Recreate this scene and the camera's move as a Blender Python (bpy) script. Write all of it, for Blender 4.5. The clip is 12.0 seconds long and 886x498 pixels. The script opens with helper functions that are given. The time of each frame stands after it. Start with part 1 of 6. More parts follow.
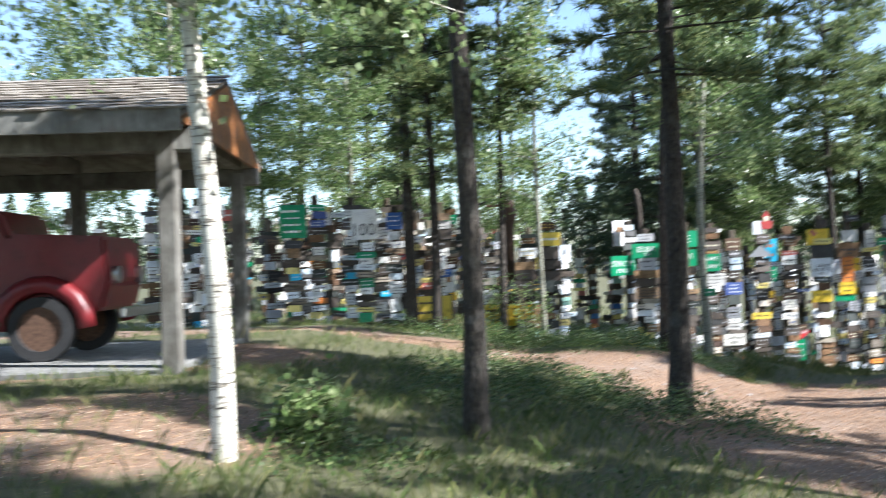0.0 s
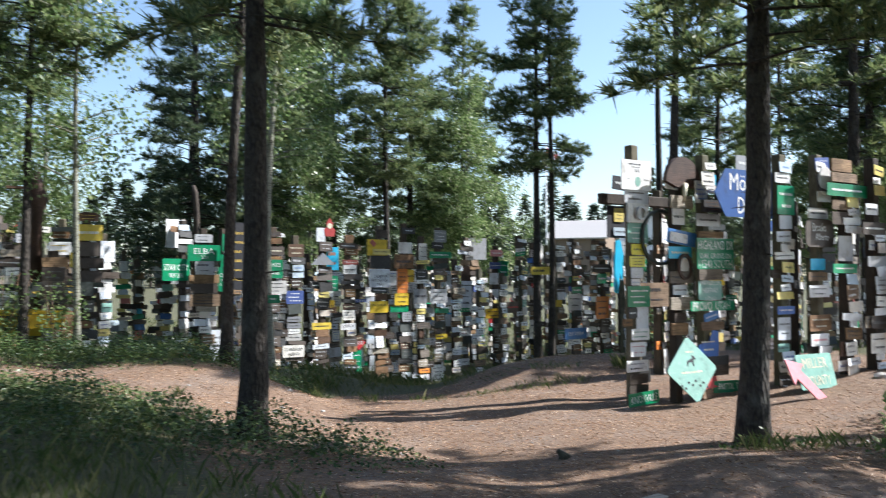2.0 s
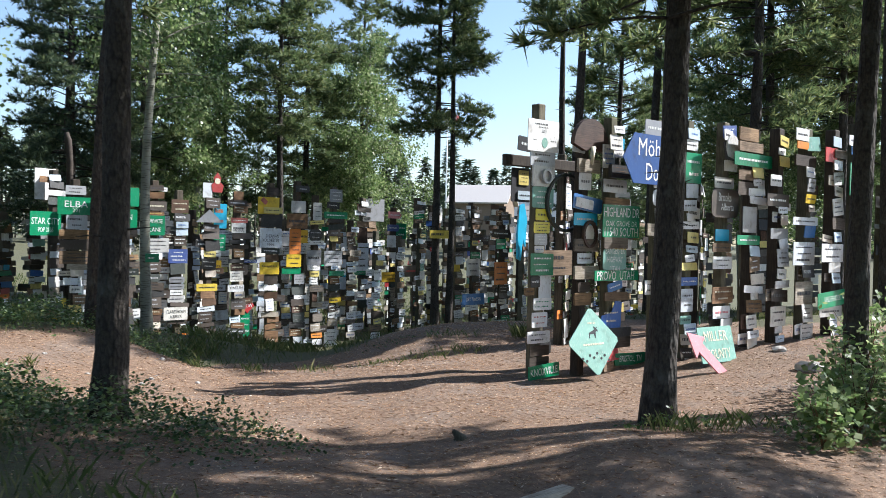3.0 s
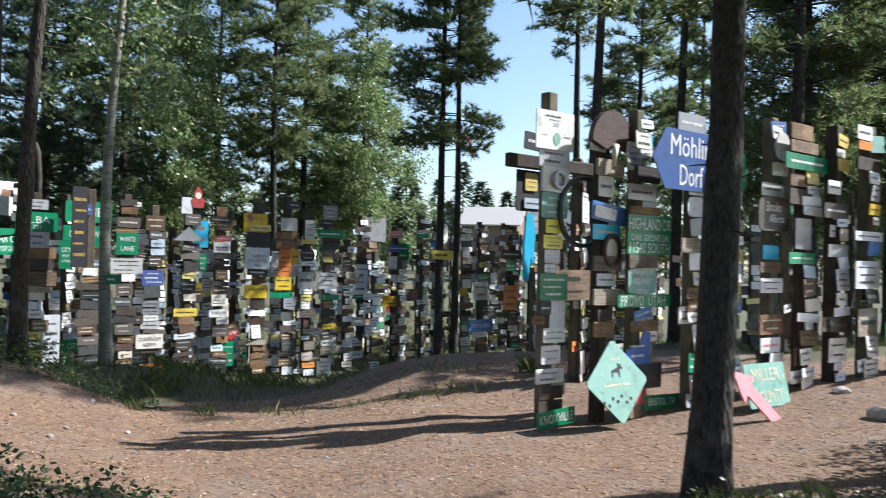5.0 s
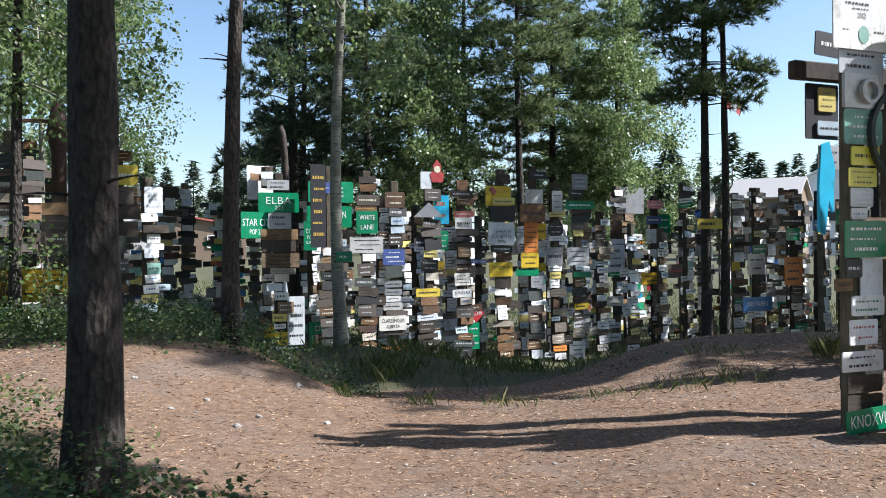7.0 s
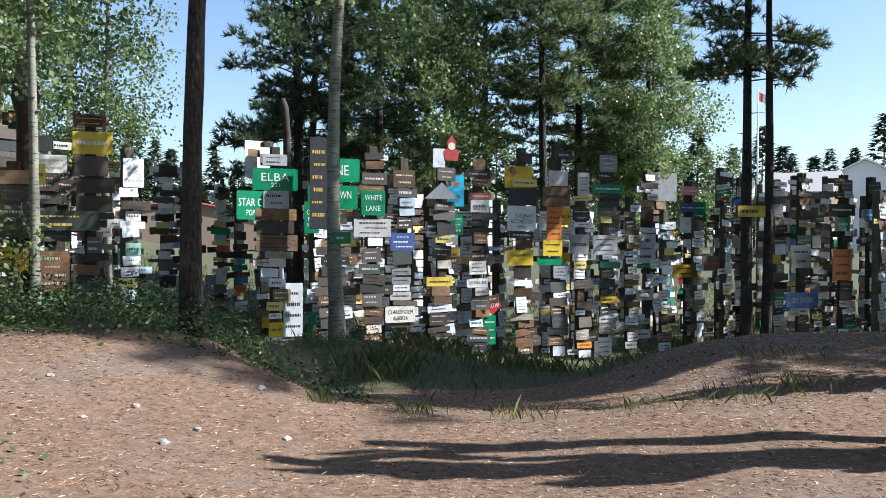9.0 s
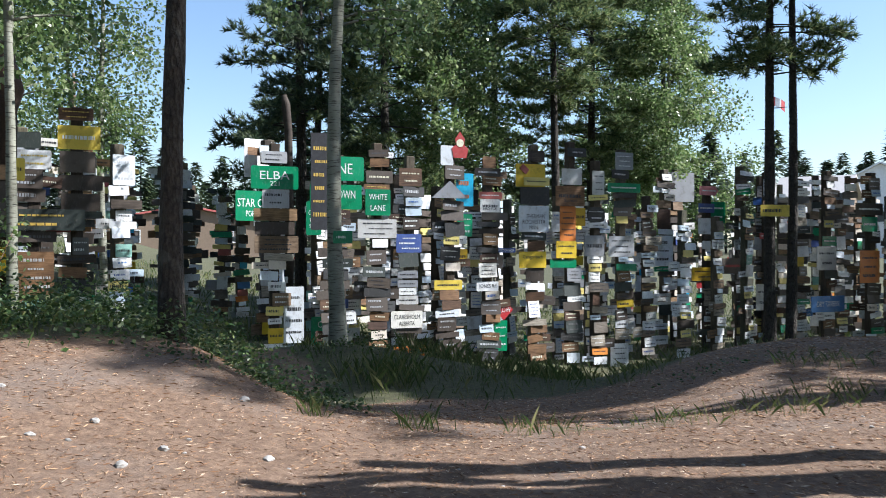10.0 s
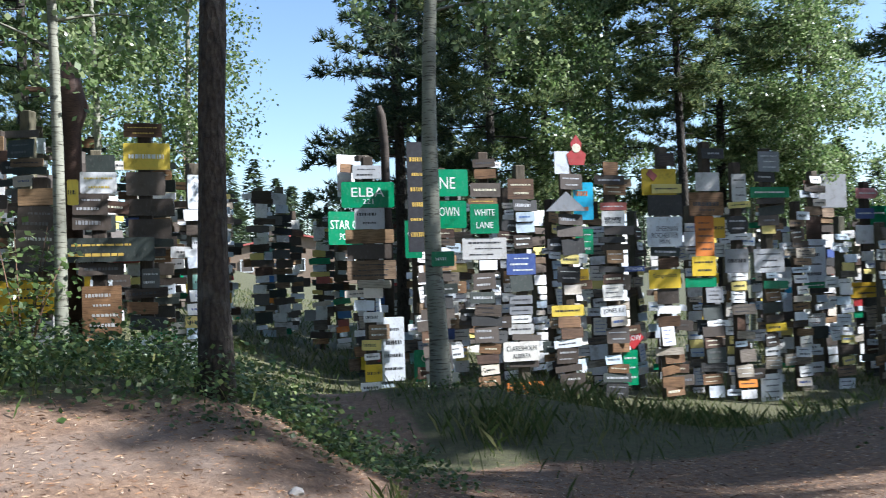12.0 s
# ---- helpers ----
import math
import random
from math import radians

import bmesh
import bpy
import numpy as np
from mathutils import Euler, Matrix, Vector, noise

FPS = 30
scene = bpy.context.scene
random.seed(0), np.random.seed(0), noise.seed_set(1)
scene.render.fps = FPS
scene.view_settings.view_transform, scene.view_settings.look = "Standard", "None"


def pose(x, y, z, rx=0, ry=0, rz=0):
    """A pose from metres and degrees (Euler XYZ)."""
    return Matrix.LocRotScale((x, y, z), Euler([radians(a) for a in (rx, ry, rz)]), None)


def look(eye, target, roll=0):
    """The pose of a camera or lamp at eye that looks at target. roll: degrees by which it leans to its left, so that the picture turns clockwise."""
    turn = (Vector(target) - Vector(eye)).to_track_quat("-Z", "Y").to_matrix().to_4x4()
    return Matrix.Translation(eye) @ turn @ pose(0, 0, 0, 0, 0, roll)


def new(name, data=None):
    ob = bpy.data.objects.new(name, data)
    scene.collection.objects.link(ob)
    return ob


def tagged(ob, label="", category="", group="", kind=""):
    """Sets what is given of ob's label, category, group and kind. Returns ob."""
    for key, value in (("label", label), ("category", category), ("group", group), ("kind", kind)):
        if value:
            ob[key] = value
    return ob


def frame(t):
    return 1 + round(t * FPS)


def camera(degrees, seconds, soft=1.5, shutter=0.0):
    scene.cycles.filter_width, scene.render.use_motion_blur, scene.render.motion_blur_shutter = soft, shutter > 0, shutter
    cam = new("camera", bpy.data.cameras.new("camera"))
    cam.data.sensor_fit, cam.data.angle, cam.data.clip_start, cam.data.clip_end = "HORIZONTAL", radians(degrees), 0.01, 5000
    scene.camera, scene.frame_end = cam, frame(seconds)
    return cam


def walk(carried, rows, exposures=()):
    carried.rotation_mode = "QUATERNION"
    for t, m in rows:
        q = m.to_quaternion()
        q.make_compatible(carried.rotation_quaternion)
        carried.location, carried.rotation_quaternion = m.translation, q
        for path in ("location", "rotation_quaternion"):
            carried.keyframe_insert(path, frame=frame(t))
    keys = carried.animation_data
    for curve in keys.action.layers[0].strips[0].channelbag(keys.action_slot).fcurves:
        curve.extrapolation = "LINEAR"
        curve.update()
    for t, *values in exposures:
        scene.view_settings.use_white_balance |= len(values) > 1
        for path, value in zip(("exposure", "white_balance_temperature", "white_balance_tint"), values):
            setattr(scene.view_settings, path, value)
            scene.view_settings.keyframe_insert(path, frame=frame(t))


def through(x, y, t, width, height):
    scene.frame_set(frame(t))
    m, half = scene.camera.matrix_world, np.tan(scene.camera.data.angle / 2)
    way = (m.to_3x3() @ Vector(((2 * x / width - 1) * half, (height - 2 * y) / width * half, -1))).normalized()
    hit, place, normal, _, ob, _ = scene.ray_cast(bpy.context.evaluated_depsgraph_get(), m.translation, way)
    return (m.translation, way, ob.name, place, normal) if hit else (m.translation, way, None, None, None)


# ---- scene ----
cam = camera(54.1, 12.0, 0.7, 0.4)
# seconds, eye, target, roll in degrees
PATH = [
    (0, (-0.229, -0.635, 1.994), (-0.217, 1.365, 2.037), -2.0),
    (0.5, (-0.177, 0.008, 1.925), (0.174, 1.974, 2.038), 0.3),
    (1, (-0.163, 0.59, 1.796), (0.419, 2.499, 1.918), -1.1),
    (1.5, (-0.09, 1.167, 1.75), (0.748, 2.981, 1.827), 0.7),
    (2, (0.063, 1.593, 1.728), (1.049, 3.332, 1.787), -0.1),
    (2.5, (0.276, 1.959, 1.733), (1.423, 3.597, 1.727), -0.1),
    (4.5, (1.649, 3.376, 1.74), (2.853, 4.972, 1.694), 2.5),
    (5, (1.99, 3.801, 1.663), (3.145, 5.433, 1.692), 1.4),
    (5.5, (2.285, 4.199, 1.618), (3.219, 5.967, 1.644), 3.5),
    (6, (2.579, 4.583, 1.528), (3.424, 6.395, 1.584), 2.6),
    (6.5, (2.862, 4.937, 1.485), (3.593, 6.798, 1.528), 2.4),
    (7, (3.13, 5.315, 1.401), (3.75, 7.217, 1.391), -0.5),
    (9, (3.826, 6.861, 1.224), (4.395, 8.778, 1.199), 0.3),
    (9.5, (3.96, 7.195, 1.156), (4.577, 9.097, 1.116), -1.3),
    (10, (4.073, 7.623, 1.109), (4.621, 9.546, 1.101), 0.1),
    (10.5, (4.189, 8.014, 1.081), (4.684, 9.952, 1.081), -0.9),
    (11, (4.316, 8.464, 1.053), (4.755, 10.416, 1.061), -0.5),
    (11.5, (4.416, 8.969, 1.082), (4.817, 10.929, 1.111), -0.6),
    (12, (4.501, 9.48, 1.1), (4.801, 11.457, 1.147), -1.6),
]
walk(cam, [(t, look(*row)) for t, *row in PATH], ((0.0, 1.4, 6150, 10), (1.0, 1.12, 6200, 10), (2.0, 0.88, 6250, 10), (4.5, 0.76, 6250, 10), (6.0, 0.66, 6200, 10), (9.5, 0.68, 6100, 10), (12.0, 0.9, 5950, 10)))


# ---- world, sun, exposure ----
SUN_AZ, SUN_EL = 108.0, 40.5
world = bpy.data.worlds.new("sky")
scene.world = world
world.use_nodes = True
wn = world.node_tree.nodes
wl = world.node_tree.links
sky = wn.new("ShaderNodeTexSky")
sky.sky_type = "NISHITA"
sky.sun_disc = False
sky.sun_elevation = radians(SUN_EL)
sky.sun_rotation = radians(SUN_AZ)
sky.air_density, sky.dust_density, sky.ozone_density = 1.0, 0.8, 2.0
wl.new(sky.outputs[0], wn["Background"].inputs[0])
wn["Background"].inputs[1].default_value = 0.128
sun = new("sun", bpy.data.lights.new("sun", "SUN"))
sun.data.energy, sun.data.angle, sun.data.color = 6.4, radians(0.6), (1.0, 0.975, 0.95)
sd = Vector((math.sin(radians(SUN_AZ)) * math.cos(radians(SUN_EL)), math.cos(radians(SUN_AZ)) * math.cos(radians(SUN_EL)), math.sin(radians(SUN_EL))))
sun.matrix_world = look(sd * 60, (0, 0, 0))
scene.view_settings.exposure = 0.84

# ---- materials ----
def mat(name, build):
    m = bpy.data.materials.new(name)
    m.use_nodes = True
    build(m.node_tree, m.node_tree.nodes["Principled BSDF"])
    return m


def node(nt, kind, **props):
    n = nt.nodes.new(kind)
    for k, v in props.items():
        if k in n.inputs:
            n.inputs[k].default_value = v
    return n


def ramp(nt, stops, constant=False):
    r = nt.nodes.new("ShaderNodeValToRGB")
    if constant:
        r.color_ramp.interpolation = "CONSTANT"
    el = r.color_ramp.elements
    while len(el) < len(stops):
        el.new(0.5)
    for e, (p, c) in zip(el, stops):
        e.position, e.color = p, (*c, 1)
    return r


def mixc(nt, kind, fac, a, b):
    m = nt.nodes.new("ShaderNodeMix")
    m.data_type, m.blend_type = "RGBA", kind
    for sock, val in ((0, fac), (6, a), (7, b)):
        if hasattr(val, "is_linked"):
            nt.links.new(val, m.inputs[sock])
        else:
            m.inputs[sock].default_value = val
    return m.outputs[2]


def coords(nt, shift=True):
    """Object coordinates, shifted for each object so that alike pieces differ."""
    tc = nt.nodes.new("ShaderNodeTexCoord")
    if not shift:
        return tc.outputs["Object"]
    oi = nt.nodes.new("ShaderNodeObjectInfo")
    mul = nt.nodes.new("ShaderNodeMath")
    mul.operation = "MULTIPLY"
    mul.inputs[1].default_value = 57.0
    nt.links.new(oi.outputs["Random"], mul.inputs[0])
    add = nt.nodes.new("ShaderNodeVectorMath")
    nt.links.new(tc.outputs["Object"], add.inputs[0])
    nt.links.new(mul.outputs[0], add.inputs[1])
    return add.outputs[0]


def noise_tex(nt, vec, scale, detail=4.0, rough=0.6):
    n = node(nt, "ShaderNodeTexNoise", Scale=scale, Detail=detail, Roughness=rough)
    nt.links.new(vec, n.inputs["Vector"])
    return n.outputs[0]


def bump(nt, bsdf, height, strength, dist):
    b = node(nt, "ShaderNodeBump", Strength=strength, Distance=dist)
    nt.links.new(height, b.inputs["Height"])
    nt.links.new(b.outputs[0], bsdf.inputs["Normal"])


def scaled(nt, vec, s):
    m = nt.nodes.new("ShaderNodeMapping")
    m.inputs["Scale"].default_value = s
    nt.links.new(vec, m.inputs["Vector"])
    return m.outputs[0]


def palette_paint(name, colors, rough=0.45, wear=(0.25, 0.2, 0.15), wear_amt=0.55, metal=0.0):
    """Sheet metal or board paint: one colour of a palette for each object, with stains, fading and scuffs."""
    def build(nt, b):
        oi = nt.nodes.new("ShaderNodeObjectInfo")
        r = ramp(nt, [(i / len(colors), c) for i, c in enumerate(colors)], True)
        nt.links.new(oi.outputs["Random"], r.inputs[0])
        v = coords(nt)
        big = noise_tex(nt, v, 5.0, 5.0)
        fine = noise_tex(nt, scaled(nt, v, (1, 1, 0.35)), 42.0, 6.0, 0.7)
        fade = ramp(nt, [(0.3, (0.62, 0.6, 0.57)), (0.44, (0.95, 0.945, 0.94)), (0.7, (1.06, 1.06, 1.06))])
        nt.links.new(big, fade.inputs[0])
        c = mixc(nt, "MULTIPLY", 1.0, r.outputs[0], fade.outputs[0])
        mask = ramp(nt, [(0.55, (0, 0, 0)), (0.68, (wear_amt,) * 3)])
        nt.links.new(fine, mask.inputs[0])
        c = mixc(nt, "MIX", mask.outputs[0], c, (*wear, 1))
        nt.links.new(c, b.inputs["Base Color"])
        b.inputs["Roughness"].default_value = rough
        b.inputs["Metallic"].default_value = metal
        bump(nt, b, big, 0.15, 0.01)
    return mat(name, build)


def timber(name, colors, rough=0.85):
    def build(nt, b):
        oi = nt.nodes.new("ShaderNodeObjectInfo")
        r = ramp(nt, [(i / len(colors), c) for i, c in enumerate(colors)], True)
        nt.links.new(oi.outputs["Random"], r.inputs[0])
        v = coords(nt)
        return r, v, b, nt
    return build


def wood(name, colors, along="z", rough=0.85):
    s = {"z": (14, 14, 0.9), "x": (0.9, 14, 14)}[along]
    def build(nt, b):
        r, v, _, _ = timber(name, colors)(nt, b)
        grain = noise_tex(nt, scaled(nt, v, s), 5.0, 8.0, 0.7)
        stain = noise_tex(nt, v, 3.0, 3.0)
        g = ramp(nt, [(0.28, (0.3, 0.28, 0.26)), (0.5, (0.95, 0.94, 0.92)), (0.75, (1.4, 1.4, 1.38))])
        nt.links.new(grain, g.inputs[0])
        c = mixc(nt, "MULTIPLY", 1.0, r.outputs[0], g.outputs[0])
        st = ramp(nt, [(0.35, (0.45, 0.42, 0.38)), (0.65, (1.1, 1.1, 1.1))])
        nt.links.new(stain, st.inputs[0])
        c = mixc(nt, "MULTIPLY", 0.8, c, st.outputs[0])
        nt.links.new(c, b.inputs["Base Color"])
        b.inputs["Roughness"].default_value = rough
        bump(nt, b, grain, 0.5, 0.006)
    return mat(name, build)


def plain(name, col, rough=0.6, metal=0.0, var=0.25, scale=20.0):
    def build(nt, b):
        n = noise_tex(nt, coords(nt), scale, 5.0)
        lo, hi = tuple(c * (1 - var) for c in col), tuple(min(1, c * (1 + var)) for c in col)
        r = ramp(nt, [(0.3, lo), (0.7, hi)])
        nt.links.new(n, r.inputs[0])
        nt.links.new(r.outputs[0], b.inputs["Base Color"])
        b.inputs["Roughness"].default_value = rough
        b.inputs["Metallic"].default_value = metal
        bump(nt, b, n, 0.2, 0.004)
    return mat(name, build)


def leafy(name, stops, through=0.35, rough=0.5):
    """Leaves or needles: each one a shade of its own, some light passing through."""
    def build(nt, b):
        g = nt.nodes.new("ShaderNodeNewGeometry")
        r = ramp(nt, stops)
        nt.links.new(g.outputs["Random Per Island"], r.inputs[0])
        nt.links.new(r.outputs[0], b.inputs["Base Color"])
        b.inputs["Roughness"].default_value = rough
        tr = nt.nodes.new("ShaderNodeBsdfTranslucent")
        nt.links.new(r.outputs[0], tr.inputs[0])
        mx = nt.nodes.new("ShaderNodeMixShader")
        mx.inputs[0].default_value = through
        nt.links.new(b.outputs[0], mx.inputs[1])
        nt.links.new(tr.outputs[0], mx.inputs[2])
        nt.links.new(mx.outputs[0], nt.nodes["Material Output"].inputs[0])
    return mat(name, build)


def bark_pine(nt, b):
    v = coords(nt)
    vo = node(nt, "ShaderNodeTexVoronoi", Scale=9.0)
    nt.links.new(scaled(nt, v, (3.2, 3.2, 1.3)), vo.inputs["Vector"])
    n = noise_tex(nt, v, 30.0, 8.0, 0.7)
    r = ramp(nt, [(0.0, (0.034, 0.028, 0.024)), (0.45, (0.062, 0.052, 0.043)), (0.9, (0.017, 0.014, 0.012))])
    nt.links.new(vo.outputs["Distance"], r.inputs[0])
    g = ramp(nt, [(0.3, (0.55, 0.55, 0.55)), (0.75, (1.3, 1.27, 1.2))])
    nt.links.new(n, g.inputs[0])
    c = mixc(nt, "MULTIPLY", 1.0, r.outputs[0], g.outputs[0])
    lich = ramp(nt, [(0.56, (0, 0, 0)), (0.7, (0.5, 0.5, 0.5))])
    nt.links.new(noise_tex(nt, v, 4.0, 5.0), lich.inputs[0])
    c = mixc(nt, "MIX", lich.outputs[0], c, (0.12, 0.12, 0.105, 1))
    nt.links.new(c, b.inputs["Base Color"])
    b.inputs["Roughness"].default_value = 0.95
    h = mixc(nt, "ADD", 0.6, vo.outputs["Distance"], n)
    bump(nt, b, h, 0.9, 0.03)


def bark_birch(nt, b):
    v = coords(nt)
    marks = noise_tex(nt, scaled(nt, v, (2.0, 2.0, 14.0)), 3.2, 5.0, 0.65)
    r = ramp(nt, [(0.52, (0.62, 0.6, 0.54)), (0.6, (0.28, 0.25, 0.21)), (0.68, (0.04, 0.035, 0.03))])
    nt.links.new(marks, r.inputs[0])
    st = ramp(nt, [(0.3, (0.62, 0.6, 0.55)), (0.7, (1.1, 1.1, 1.08))])
    nt.links.new(noise_tex(nt, v, 2.6, 6.0), st.inputs[0])
    nt.links.new(mixc(nt, "MULTIPLY", 1.0, r.outputs[0], st.outputs[0]), b.inputs["Base Color"])
    b.inputs["Roughness"].default_value = 0.75
    bump(nt, b, marks, 0.4, 0.01)


def ground_mat(nt, b):
    """Bare trail under needle litter, and grass, mixed by the cover weights of the sheet."""
    v = coords(nt, False)
    att = nt.nodes.new("ShaderNodeAttribute")
    att.attribute_name = "cover"
    n1 = noise_tex(nt, v, 0.9, 6.0)
    n2 = noise_tex(nt, v, 14.0, 8.0, 0.75)
    n3 = noise_tex(nt, v, 60.0, 6.0, 0.8)
    dirt = ramp(nt, [(0.25, (0.08, 0.05, 0.034)), (0.5, (0.185, 0.122, 0.082)), (0.75, (0.32, 0.225, 0.155))])
    nt.links.new(n2, dirt.inputs[0])
    grit = ramp(nt, [(0.3, (0.6, 0.58, 0.56)), (0.7, (1.3, 1.25, 1.2))])
    nt.links.new(n3, grit.inputs[0])
    d = mixc(nt, "MULTIPLY", 1.0, dirt.outputs[0], grit.outputs[0])
    grey = ramp(nt, [(0.5, (0, 0, 0)), (0.68, (0.55, 0.55, 0.55))])
    nt.links.new(n1, grey.inputs[0])
    d = mixc(nt, "MIX", grey.outputs[0], d, (0.2, 0.165, 0.14, 1))
    grass = ramp(nt, [(0.3, (0.045, 0.038, 0.022)), (0.55, (0.085, 0.085, 0.036)), (0.8, (0.16, 0.145, 0.065))])
    nt.links.new(n2, grass.inputs[0])
    edge = nt.nodes.new("ShaderNodeMath")
    edge.operation = "ADD"
    off = nt.nodes.new("ShaderNodeMath")
    off.operation = "MULTIPLY_ADD"
    off.inputs[1].default_value, off.inputs[2].default_value = 0.9, -0.45
    nt.links.new(n2, off.inputs[0])
    nt.links.new(att.outputs["Fac"], edge.inputs[0])
    nt.links.new(off.outputs[0], edge.inputs[1])
    mask = ramp(nt, [(0.38, (0, 0, 0)), (0.62, (1, 1, 1))])
    nt.links.new(edge.outputs[0], mask.inputs[0])
    nt.links.new(mixc(nt, "MIX", mask.outputs[0], d, grass.outputs[0]), b.inputs["Base Color"])
    b.inputs["Roughness"].default_value = 0.95
    bump(nt, b, mixc(nt, "ADD", 0.5, n2, n3), 0.7, 0.02)


def bark_aspen(nt, b):
    bark_birch(nt, b)
    src = b.inputs["Base Color"].links[0].from_socket
    nt.links.new(mixc(nt, "MULTIPLY", 1.0, src, (0.43, 0.45, 0.4, 1)), b.inputs["Base Color"])


M_ASPEN_BARK = mat("aspen_bark", bark_aspen)
M_GROUND = mat("ground", ground_mat)
M_PINE_BARK = mat("pine_bark", bark_pine)
M_BIRCH_BARK = mat("birch_bark", bark_birch)
M_NEEDLE = leafy("needles", [(0.0, (0.045, 0.085, 0.038)), (0.5, (0.13, 0.185, 0.075)), (1.0, (0.29, 0.32, 0.13))], 0.5)
M_SPRUCE = leafy("spruce_needles", [(0.0, (0.036, 0.064, 0.042)), (0.6, (0.078, 0.118, 0.062)), (1.0, (0.16, 0.19, 0.09))], 0.42)
M_LEAF = leafy("leaves", [(0.0, (0.08, 0.14, 0.045)), (0.5, (0.17, 0.25, 0.085)), (1.0, (0.38, 0.44, 0.22))], 0.55, 0.3)
M_UNDER = leafy("undergrowth", [(0.0, (0.03, 0.065, 0.02)), (0.6, (0.075, 0.13, 0.036)), (1.0, (0.19, 0.23, 0.08))], 0.35, 0.4)
M_GRASS = leafy("grass", [(0.0, (0.05, 0.085, 0.02)), (0.6, (0.1, 0.14, 0.035)), (1.0, (0.26, 0.24, 0.1))], 0.35)
M_LITTER = leafy("needle_litter", [(0.0, (0.1, 0.05, 0.028)), (0.5, (0.33, 0.175, 0.088)), (0.85, (0.5, 0.32, 0.18)), (1.0, (0.68, 0.56, 0.43))], 0.05, 0.9)
M_FARWOOD = leafy("far_needles", [(0.0, (0.03, 0.055, 0.03)), (1.0, (0.09, 0.12, 0.05))], 0.2)
M_STONE = plain("stone", (0.36, 0.34, 0.31), 0.9, 0, 0.35, 12)
M_POST = wood("post_timber", [(0.085, 0.062, 0.042), (0.12, 0.1, 0.07), (0.11, 0.105, 0.07), (0.06, 0.045, 0.033)])
M_TREATED = wood("treated_timber", [(0.14, 0.13, 0.08), (0.17, 0.15, 0.1)])
M_WOODSIGN = wood("sign_board_wood", [(0.2, 0.17, 0.14), (0.27, 0.19, 0.125), (0.09, 0.07, 0.055), (0.42, 0.37, 0.3), (0.3, 0.19, 0.1), (0.06, 0.046, 0.036)], "x")
M_BROWNSIGN = wood("sign_board_brown", [(0.13, 0.07, 0.038), (0.24, 0.13, 0.06), (0.085, 0.045, 0.03)], "x", 0.7)
M_WHITE = palette_paint("white_sign", [(0.84, 0.84, 0.83), (0.78, 0.78, 0.76), (0.8, 0.77, 0.7), (0.68, 0.72, 0.76), (0.85, 0.85, 0.85)])
M_GREY = palette_paint("grey_sign", [(0.5, 0.51, 0.53), (0.12, 0.12, 0.12), (0.6, 0.59, 0.57), (0.3, 0.31, 0.33)], 0.4, metal=0.2)
M_PLATE = palette_paint("plates", [(0.84, 0.84, 0.83), (0.74, 0.79, 0.85), (0.84, 0.83, 0.8), (0.75, 0.62, 0.2), (0.5, 0.6, 0.68), (0.83, 0.83, 0.83), (0.7, 0.62, 0.52), (0.82, 0.8, 0.78)], 0.4, wear_amt=0.35)
M_DARK = palette_paint("dark_sign", [(0.03, 0.03, 0.03), (0.06, 0.045, 0.035), (0.035, 0.045, 0.04), (0.1, 0.08, 0.065)], 0.55, (0.2, 0.18, 0.16), 0.3)
M_GREEN = palette_paint("green_sign", [(0.0, 0.24, 0.1), (0.005, 0.28, 0.125), (0.0, 0.2, 0.085)], 0.35, (0.3, 0.4, 0.33), 0.3)
M_TEAL = palette_paint("faded_green_sign", [(0.2, 0.42, 0.34), (0.24, 0.45, 0.38)], 0.5, (0.6, 0.68, 0.62), 0.6)
M_YELLOW = palette_paint("yellow_sign", [(0.72, 0.5, 0.03), (0.75, 0.56, 0.08), (0.68, 0.42, 0.02)], 0.45, (0.35, 0.25, 0.1), 0.35)
M_LEMON = palette_paint("lemon_sign", [(0.8, 0.72, 0.05), (0.8, 0.7, 0.1)], 0.4, (0.5, 0.45, 0.1), 0.3)
M_ORANGE = palette_paint("orange_sign", [(0.72, 0.25, 0.03), (0.66, 0.2, 0.03)], 0.5)
M_BLUE = palette_paint("blue_sign", [(0.03, 0.12, 0.42), (0.05, 0.18, 0.45), (0.06, 0.1, 0.3)], 0.4, (0.4, 0.45, 0.5), 0.3)
M_ROYAL = palette_paint("royal_blue_sign", [(0.006, 0.06, 0.24), (0.008, 0.07, 0.27)], 0.5, (0.2, 0.3, 0.45), 0.15)
M_CYAN = palette_paint("cyan_sign", [(0.03, 0.5, 0.78), (0.03, 0.46, 0.74)], 0.4, (0.4, 0.6, 0.7), 0.2)
M_RED = palette_paint("red_sign", [(0.5, 0.03, 0.035), (0.42, 0.05, 0.05), (0.45, 0.12, 0.1)], 0.45)
M_PINK = palette_paint("pink_sign", [(0.75, 0.28, 0.3), (0.72, 0.25, 0.28)], 0.5, (0.7, 0.6, 0.58), 0.4)
M_INK = plain("black_lettering", (0.03, 0.03, 0.035), 0.5, 0, 0.3)
M_CHALK = plain("white_lettering", (0.78, 0.8, 0.78), 0.45, 0, 0.08)
M_GOLD = plain("gold_lettering", (0.62, 0.42, 0.09), 0.5, 0, 0.2)
M_CREAM = plain("cream_lettering", (0.7, 0.66, 0.5), 0.6, 0, 0.2)
M_SLAB = plain("worn_concrete", (0.17, 0.17, 0.16), 0.95, 0, 0.3, 9)
